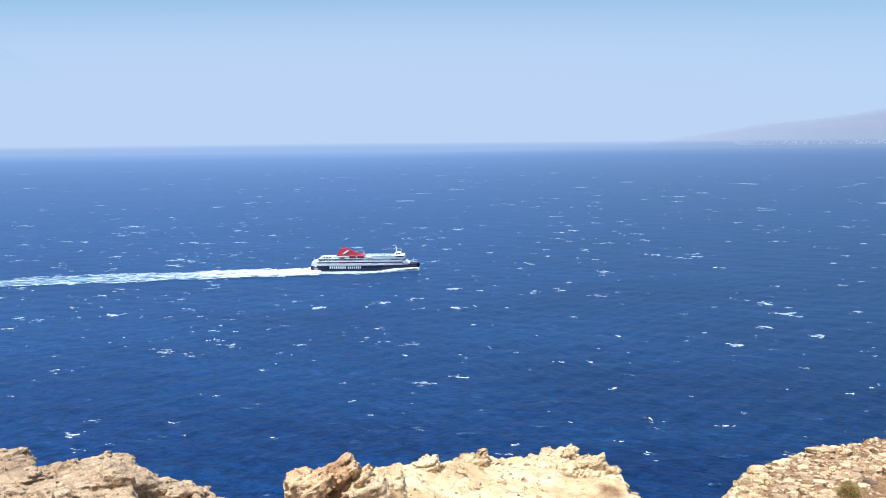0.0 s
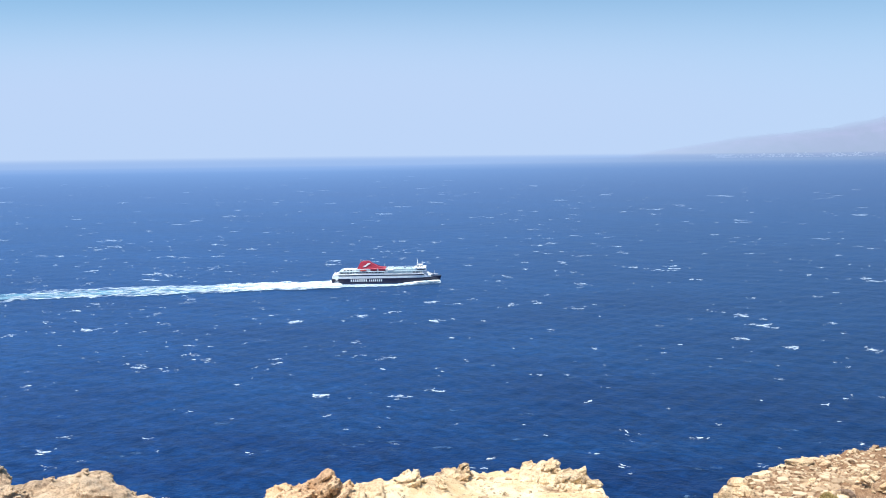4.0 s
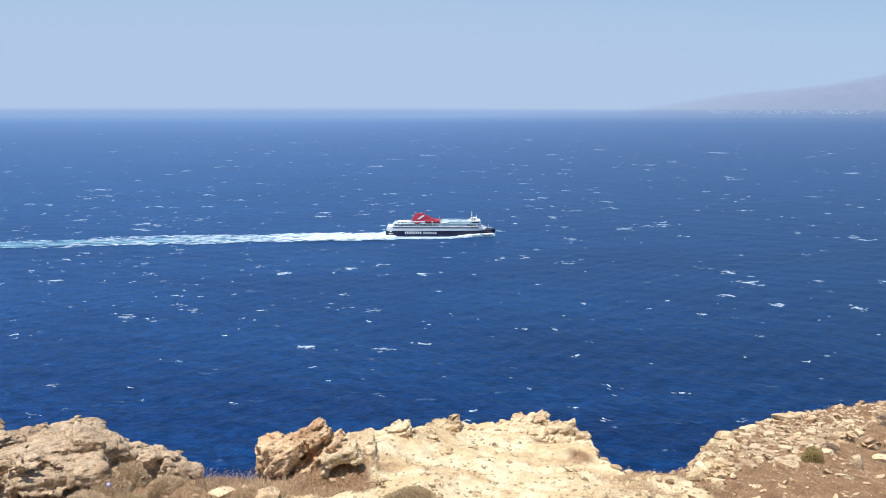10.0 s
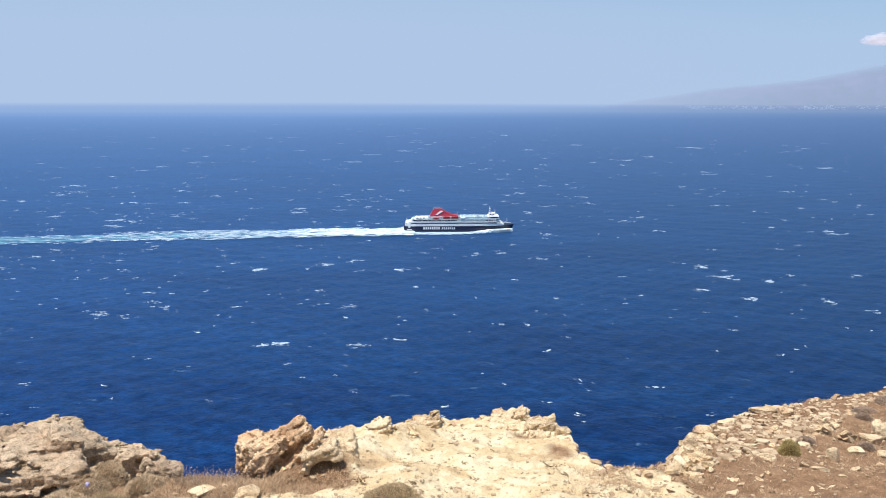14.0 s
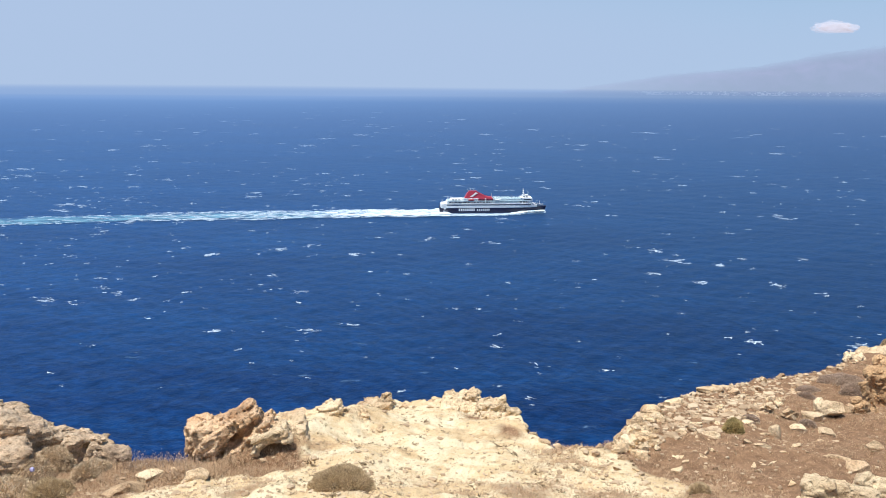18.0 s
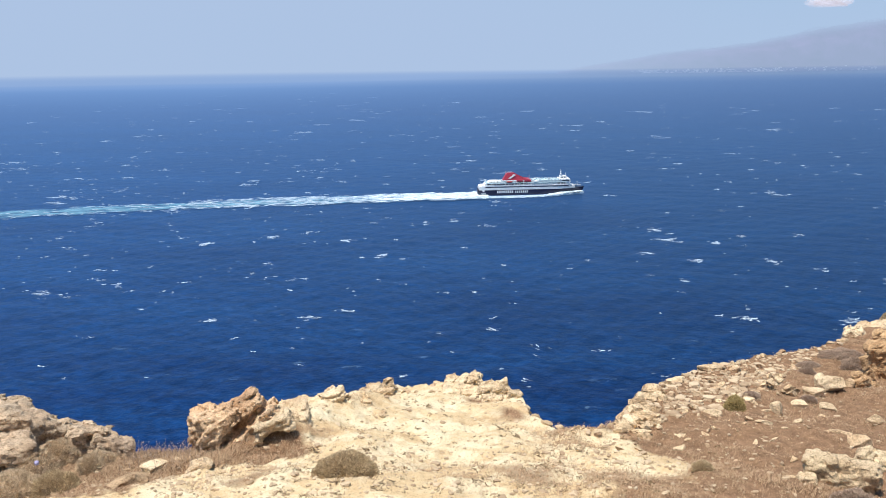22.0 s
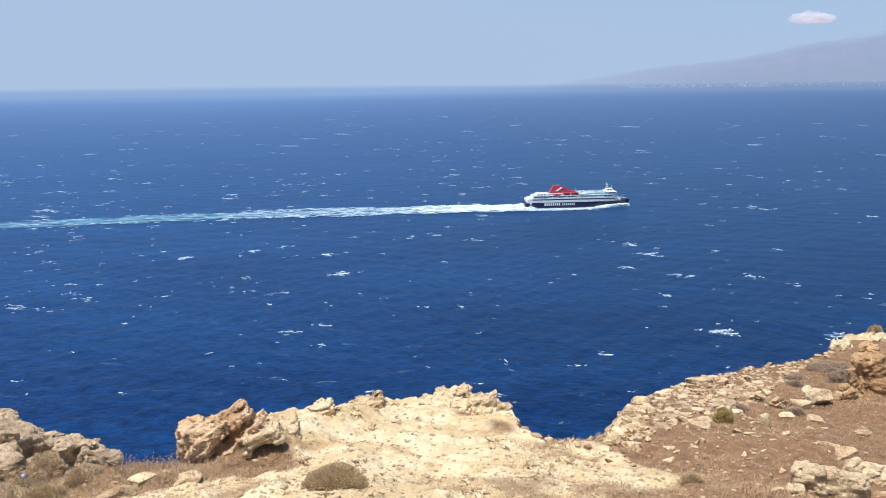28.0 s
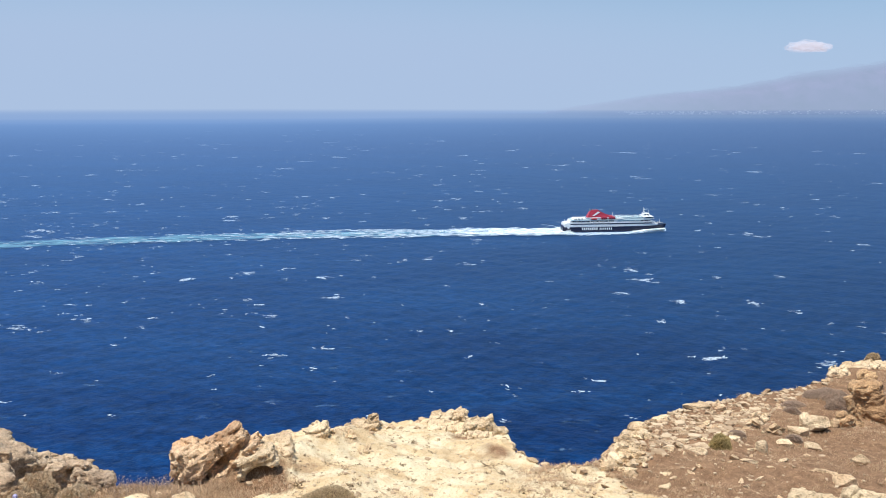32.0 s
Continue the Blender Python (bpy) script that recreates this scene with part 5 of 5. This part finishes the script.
def build_ferry():
    f = tagged(new("ferry"), "white and navy car ferry with a red funnel under way", "ferry")
    stations = [(-70, 9.2, 10.3), (-60, 9.9, 10.5), (-30, 10.2, 10.5), (8, 10.0, 10.5), (30, 8.4, 10.4), (44, 5.6, 9.4), (54, 3.2, 7.4), (61, 1.3, 4.8), (65, 0.25, 2.2)]

    def flare(x):
        return max(0, (x - 38) / 27) ** 2

    loft("hull", [(x, [(w * 0.75, -3, 0), (w, 0, 0), (w + (d - w) * 0.5, 4.5, 1.4 * flare(x)), (w + (d - w) * 0.9, 9.7 + 1.2 * flare(x), 3.6 * flare(x))]) for x, w, d in stations], NAVY, f, "dark navy hull with lettering bars")
    loft("upper_hull", [(x + 3.62 * flare(x), [(w + (d - w) * 0.9 + 0.02, 9.72 + 1.2 * flare(x), 0), (d, 10.6 + 1.2 * flare(x), 0.3 * flare(x)), (d, 12.0 + 1.0 * flare(x), 0.8 * flare(x))]) for x, w, d in stations[:-2]], WHITE, f)
    block("main_deckhouse", -67.5, 50, 10.3, 12.0, 15.2, WHITE, f, "", 1.2, 4.0, 0.0)
    block("upper_deckhouse", -63, 47, 9.3, 15.2, 18.2, WHITE, f, "", 1.5, 3.0)
    block("boat_deck", -61, 46, 10.2, 18.2, 18.6, DECK, f, "pale blue-green open deck")
    block("aft_deckhouse", -58, -40, 7.6, 18.6, 20.6, WHITE, f, "", 2.0, 0.5)
    block("top_deckhouse", -40, 36, 7.2, 18.6, 20.8, WHITE, f, "", 0.5, 2.0)
    block("sun_deck", -40, 36, 7.8, 20.8, 21.1, DECK, f, "pale blue-green open deck")
    # wheelhouse in three steps
    block("bridge", 35, 50, 10.0, 18.6, 21.6, WHITE, f, "white wheelhouse with wrap-round windows", 0.5, 2.2)
    block("bridge_roof", 34.5, 49, 10.4, 21.6, 22.0, WHITE, f)
    block("radar_house", 36.5, 45.5, 5.4, 22.0, 25.2, WHITE, f, "", 0.6, 1.2)
    for y in (-10.06, 9.98):
        part("bridge_window", box(bmesh.new(), 38, 47.5, y, y + 0.08, 19.8, 21.1), GLASS, f, "dark band of bridge glass")
    part("bridge_window", box(bmesh.new(), 48.6, 48.8, -9.4, 9.4, 19.9, 21.0), GLASS, f, "dark band of bridge glass")
    block("foredeck", 44, 65, 5.4, 12.2, 12.7, GREY, f, "grey foredeck", 0, 0, 4.2)
    block("fore_house", 47, 54, 7.0, 12.7, 15.0, WHITE, f, "", 0, 2.5, 1.5)
    for y in (-1.8, 1.8):
        part("winch", rod(bmesh.new(), (58, y - 0.9, 13.3), (58, y + 0.9, 13.3), 0.6), GREY, f, "grey anchor winch")
    # the stern: door and stepped open decks
    block("stern_ramp", -71.2, -69.8, 8.0, 2.0, 10.5, NAVY, f, "closed stern door")
    block("stern_deck", -70, -62, 9.9, 12.0, 14.6, WHITE, f, "", 0.8, 0)
    for side in (-1, 1):
        bm = bmesh.new()
        bmesh.ops.create_cone(bm, cap_ends=True, segments=20, radius1=1.7, radius2=1.7, depth=0.12, matrix=Matrix.Translation((-64.5, side * 10.32, 9.4)) @ Matrix.Rotation(radians(90), 4, "X"))
        part("stern_emblem", bm, WHITE, f, "round white emblem")
        for k in range(4):
            part("lettering_bar", box(bmesh.new(), -67 + 1.5 * k, -66 + 1.5 * k, side * 10.25 - 0.1, side * 10.25 + 0.1, 5.0, 6.2), WHITE, f, "white bar of hull lettering")
    # windows
    panes = {}
    for wide, tall in ((2.2, 1.3), (3.4, 1.7), (1.1, 0.9)):
        wm = box(bmesh.new(), -wide / 2, wide / 2, -0.05, 0.05, -tall / 2, tall / 2)
        panes[wide] = bpy.data.meshes.new("window")
        wm.to_mesh(panes[wide])
        wm.free()
        panes[wide].materials.append(GLASS)
    rows = ((9.33, 16.8, 3.4, (-58, -54, -50, -46, -42, -38, -34, -30, -26, -22, -18, -14, -10, -6, 34, 38, 42)), (7.25, 19.8, 2.2, (-54, -50, -46)),
            (10.33, 14.4, 1.1, (38, 41, 44)), (5.44, 23.9, 2.2, (39, 42)))
    for side in (-1, 1):
        for half, z, wide, xs in rows:
            for x in xs:
                ob = new("window", panes[wide])
                ob.parent = f
                ob.location = (float(x), side * (half + (0.38 if half < 7.3 and z < 21 else 0)), z)
    # pillars that carry the boat deck over the promenade
    for side in (-1, 1):
        for x in range(-60, 46, 6):
            part("pillar", box(bmesh.new(), x, x + 0.5, side * 10.1 - 0.2, side * 10.1 + 0.2, 15.2, 18.2), WHITE, f)
    # funnel: a raked casing that runs forward in a long slope
    bm = bmesh.new()
    prof = [(-39.0, 20.6), (-35.0, 28.2), (-32.5, 30.4), (-23.5, 30.8), (-18.5, 27.0), (-11, 23.6), (-2.5, 22.0), (-1.5, 20.6)]
    for y in (-4.6, 4.6):
        bm.faces.new([bm.verts.new((x, y * (1 - 0.04 * (z - 20.6)), z)) for x, z in prof])
    bm.verts.ensure_lookup_table()
    n = len(prof)
    for i in range(n):
        j = (i + 1) % n
        bm.faces.new([bm.verts[i], bm.verts[j], bm.verts[n + j], bm.verts[n + i]])
    bmesh.ops.bevel(bm, geom=bm.edges[:], offset=0.35, segments=2, affect="EDGES")
    funnel = part("funnel", bm, RED, f, "sloping red funnel with a white emblem")
    for side in (-1, 1):
        bm = bmesh.new()
        y0 = side * 4.05
        bm.faces.new([bm.verts.new(p) for p in ((-31.6, y0 * 1.06, 23.4), (-28.4, y0 * 1.06, 23.4), (-21.4, y0 * 0.90, 27.8), (-24.4, y0 * 0.86, 28.9))])
        r = bmesh.ops.extrude_face_region(bm, geom=bm.faces[:])
        for v in r["geom"]:
            if isinstance(v, bmesh.types.BMVert):
                v.co.y += side * 0.35
        part("emblem", bm, WHITE, funnel, "white swoosh emblem")
    for x in (-33.5, -30, -26.5):
        for y in (-1.6, 1.6):
            part("exhaust_pipe", rod(bmesh.new(), (x, y, 29.6), (x - 0.8, y, 32.0), 0.55), GREY, funnel, "grey exhaust pipe")
    # red stair houses before the funnel, the boats below it
    for x0, x1 in ((-21.5, -12.8), (-11.2, -2.2)):
        for side in (-1, 1):
            house = block("boat_house", x0, x1, 0.9, 19.3, 22.2, RED, f, "red boat casing beside the funnel", 0.3, 0.3)
            house.location = (0, side * 8.9, 0)
            for k in range(3):
                x = x0 + 1.4 + k * 2.6
                part("opening", box(bmesh.new(), x, x + 1.5, side * 0.9 - 0.06, side * 0.9 + 0.06, 19.7, 20.8), GLASS, house, "dark opening")
    for side in (-1, 1):
        for x in (-30.5, 4):
            bm = bmesh.new()
            bmesh.ops.create_icosphere(bm, subdivisions=3, radius=1, matrix=Matrix.Translation((x, side * 9.3, 19.9)) @ Matrix.Diagonal((4.4, 1.4, 1.2, 1)))
            boat = part("lifeboat", bm, ORANGE if x < 0 else WHITE, f, "enclosed lifeboat in its davits", True)
            for dx in (-3, 3):
                part("davit", rod(bmesh.new(), (x + dx, side * 8.4, 18.6), (x + dx, side * 9.6, 21.9), 0.22), WHITE, boat)
    for side in (-1, 1):
        part("promenade_screen", box(bmesh.new(), 0, 32, side * 9.4 - 0.05, side * 9.4 + 0.05, 16.1, 17.8), DECK, f, "pale blue screen along the promenade")
        part("dark_line", box(bmesh.new(), -62, 47, side * 10.36 - 0.05, side * 10.36 + 0.06, 12.9, 14.2), NAVY, f, "thin navy line along the white side")
        for x0, count, step, wide, tall in ((-46.7, 8, 2.72, 1.75, 3.3), (-23.2, 7, 2.5, 1.3, 2.9)):
            for i in range(count):
                x = x0 + i * step
                part("lettering_bar", box(bmesh.new(), x, x + wide, side * 10.46 - 0.1, side * 10.46 + 0.1, 5.6, 5.6 + tall), WHITE, f, "white bar of hull lettering")
    # gear on the sun deck
    rnd = random.Random(4)
    for k in range(9):
        x, y = -1 + 3.9 * k, rnd.uniform(-4.5, 4.5)
        w, h = rnd.uniform(1.2, 2.8), rnd.uniform(0.8, 1.9)
        part("deck_locker", box(bmesh.new(), x - w / 2, x + w / 2, y - 1.2, y + 1.2, 21.1, 21.1 + h, 0.1), rnd.choice((WHITE, GREY, DECK, GLASS)), f, "deck locker or ventilator")
    mast = part("mast", rod(bmesh.new(), (38.5, 0, 25.0), (37.8, 0, 33.2), 0.6, 0.3), WHITE, f)
    for z, w in ((27.4, 3.4), (30.0, 2.2)):
        part("radar_arm", box(bmesh.new(), 37.5, 39.0, -w, w, z, z + 0.55), WHITE, mast)
    part("aerial", rod(bmesh.new(), (44.5, 0, 25.0), (44.5, 0, 29.5), 0.35, 0.2), WHITE, f)
    for y in (-6.5, 6.5):
        bm = bmesh.new()
        bmesh.ops.create_icosphere(bm, subdivisions=2, radius=1.0, matrix=Matrix.Translation((40.5, y, 22.9)))
        part("dome", bm, WHITE, f, "white antenna dome", True)
    part("signal_mast", rod(bmesh.new(), (-3.5, 0, 21.0), (-3.5, 0, 27.0), 0.3), WHITE, f)
    part("flagstaff", rod(bmesh.new(), (-66, 0, 13), (-68, 0, 19), 0.2), WHITE, f)
    part("bow_mast", rod(bmesh.new(), (60, 0, 12.6), (60, 0, 17.5), 0.25), WHITE, f)
    for side in (-1, 1):
        for z, half, x0, x1 in ((19.7, 10.1, -60, -40), (22.1, 7.7, 0, 34), (13.8, 5.0, 52, 57), (16.3, 10.2, -60, 46)):
            bm = bmesh.new()
            for dz in (0, -0.45):
                rod(bm, (x0, side * half, z + dz), (x1, side * half, z + dz), 0.07, sides=5)
            for x in np.arange(x0, x1, 3.0):
                rod(bm, (x, side * half, z - 1.05), (x, side * half, z), 0.06, sides=5)
            part("railing", bm, WHITE, f)
    return f


FERRY = build_ferry()


def build_wake():
    """The trail of foam: broken white water behind the stern, thinning into a pale turquoise road."""
    w = tagged(new("wake"), "long white wake fading to turquoise behind the ferry", "wake")
    rnd = random.Random(8)
    k = 180
    xs = -64 - 1150 * np.linspace(0, 1, k) ** 1.3

    def course(x):
        return 60 * np.maximum(-x - 60, 0) / 400 * (1 - np.maximum(-x - 60, 0) / 800)

    half = (17 + 7 * sstep(-xs, 60, 300)) * np.array([0.85 + 0.4 * float(vnoise(x / 35, 0, 17)) + 0.2 * float(vnoise(x / 11, 3, 18)) for x in xs])
    v = [(x, course(x) + s * h * 1.15 + 3 * float(vnoise(x / 45, 0, 3)) + 2.5 * float(vnoise(x / 9, s, 6)), 1.25) for x, h in zip(xs, half) for s in (-1.1, -0.55, 0, 0.55, 1.1)]
    me = mesh_of("turquoise_water", np.array(v), grid_faces(k, 5))
    rims = np.array([(0, 0.85, 1, 0.85, 0)]) * (1 - 0.5 * sstep(-xs, 300, 1200))[:, None]
    me.attributes.new("rim", "FLOAT", "POINT").data.foreach_set("value", rims.reshape(-1).astype(np.float32))
    link("turquoise_water", me, CHURNED, w, "pale turquoise churned water")
    vs, fs = [], []
    for _ in range(4200):
        back = rnd.random() ** 2.2
        x = -67 - 1100 * back
        keep = 1 - 0.85 * min(1, -x / 560)
        if rnd.random() > keep:
            continue
        wide = 18 + 6 * min(1, (-x - 60) / 260)
        if rnd.random() < 0.45 * min(1, -x / 350):
            y = rnd.choice((-1, 1)) * wide * rnd.uniform(0.7, 1.35)
        else:
            y = rnd.uniform(-wide, wide) * 0.9
        p, f = streak(rnd, rnd.uniform(6, 20) * (1 - 0.4 * min(1, -x / 700)), rnd.uniform(2.4, 7.0) * (1 - 0.5 * min(1, -x / 600)))
        n = len(vs)
        y += float(course(x)) + 5 * float(vnoise(x / 38, 0, 91)) + 4 * float(vnoise(x / 13, y / 9, 92))
        z = 1.3 + rnd.uniform(0, 2.4) * max(0.1, 1 + x / 320)
        a = radians(rnd.gauss(0, 11))
        vs += [(x + px * math.cos(a) - py * math.sin(a), y + px * math.sin(a) + py * math.cos(a), z + pz) for px, py, pz in p]
        fs += [[i + n for i in q] for q in f]
    tagged(link("foam_trail", foam_mesh("foam_trail", np.array(vs), fs), WAKE_FOAM, w, "broken white foam"), kind="stuff")
    return w


def build_bow_wave():
    """The white water that the stem throws up, running aft along both sides of the hull."""
    w = tagged(new("bow_wave"), "white bow wave running along the ferry's hull", "bow wave")
    rnd = random.Random(9)
    for side in (-1, 1):
        vs, fs = [], []
        for _ in range(1500):
            u = rnd.random() ** (1.0 if rnd.random() < 0.8 else 2.2)
            x = 62 - 132 * u
            edge = np.interp(x, [-70, -30, 10, 32, 46, 56, 63, 67], [9.6, 10.4, 10.2, 9.0, 6.6, 4.6, 3.0, 1.5])
            spread = 3.0 + 9.0 * float(sstep(u, 0.02, 0.6))
            y = edge + 1.0 + rnd.random() ** 1.2 * spread
            p, f = streak(rnd, rnd.uniform(5, 12), rnd.uniform(1.8, 3.8), 0.6)
            z = 0.5 + (0.4 + 3.6 * float(sstep(u, 0.4, 0.1))) * rnd.random()
            n = len(vs)
            vs += [(x + px, side * (y + py), z + pz) for px, py, pz in p]
            fs += [[i + n for i in q] for q in f]
        tagged(link("foam", foam_mesh("bow_foam", np.array(vs), fs), WAKE_FOAM, w), kind="stuff")
    return w


WAKE, BOW_WAVE = build_wake(), build_bow_wave()

# ---- what moves ----


def motions():
    # the funnel's place; the ferry's middle lies 28 m ahead of it
    def place(t):
        x = np.interp(t, [0, 14.5, 16.5, 32], [-243.2, -57.1, 14.3, 213.2])
        y = np.interp(t, [0, 14.5, 16.5, 32], [1131.5, 1143.0, 1167.0, 1180.0])
        return float(x) + 28, float(y) + 2

    def bearing(t):
        return float(np.interp(t, [0, 9, 14, 21, 28, 32], [16.6, 14.2, 12.8, 10.6, 8.4, 7.4]))

    times = [0, 2, 4, 6, 8, 10, 12, 13.5, 14.5, 15.5, 16.5, 17.5, 19, 21, 23, 25, 27, 29, 31, 32]
    walk(FERRY, [(t, pose(*place(t), -0.9, 0.4 * math.sin(t * 0.7), 0.3 * math.sin(t * 0.9), 4.0)) for t in times])
    walk(WAKE, [(t, pose(*place(t), 0, 0, 0, bearing(t))) for t in times])
    walk(BOW_WAVE, [(t, pose(*place(t), 0, 0, 0, 4.0)) for t in times])
    walk(CLOUD, [(0, pose(1877, 4480, EYE + 104, 0, 0, 0)), (32, pose(1822, 4480, EYE + 103, 0, 0, 0))])
    for i, ob in enumerate(WHITECAPS):
        rnd = random.Random(i)
        walk(ob, [(t, pose(-0.9 * t * rnd.uniform(0.8, 1.2), -0.25 * t, 0.12 * math.sin(t * 0.55 + i * 1.05), 0, 0, 0)) for t in range(0, 33, 4)])
    for i, (t0, ob) in enumerate(BIG_CAPS):
        # a crest heaves up, breaks for some seconds and settles into the trough
        m = ob.matrix_basis.copy()
        stay = 2.4 + 0.8 * (i * 7 % 5)
        rows = []
        for t in range(0, 33, 2):
            sink = max(0.0, abs(t - t0) - stay)
            rows.append((t, Matrix.Translation((-0.9 * (t - t0), -0.3 * (t - t0), 0.08 * math.sin(t + i) - min(2.4, 0.9 * sink))) @ m))
        walk(ob, rows)


motions()
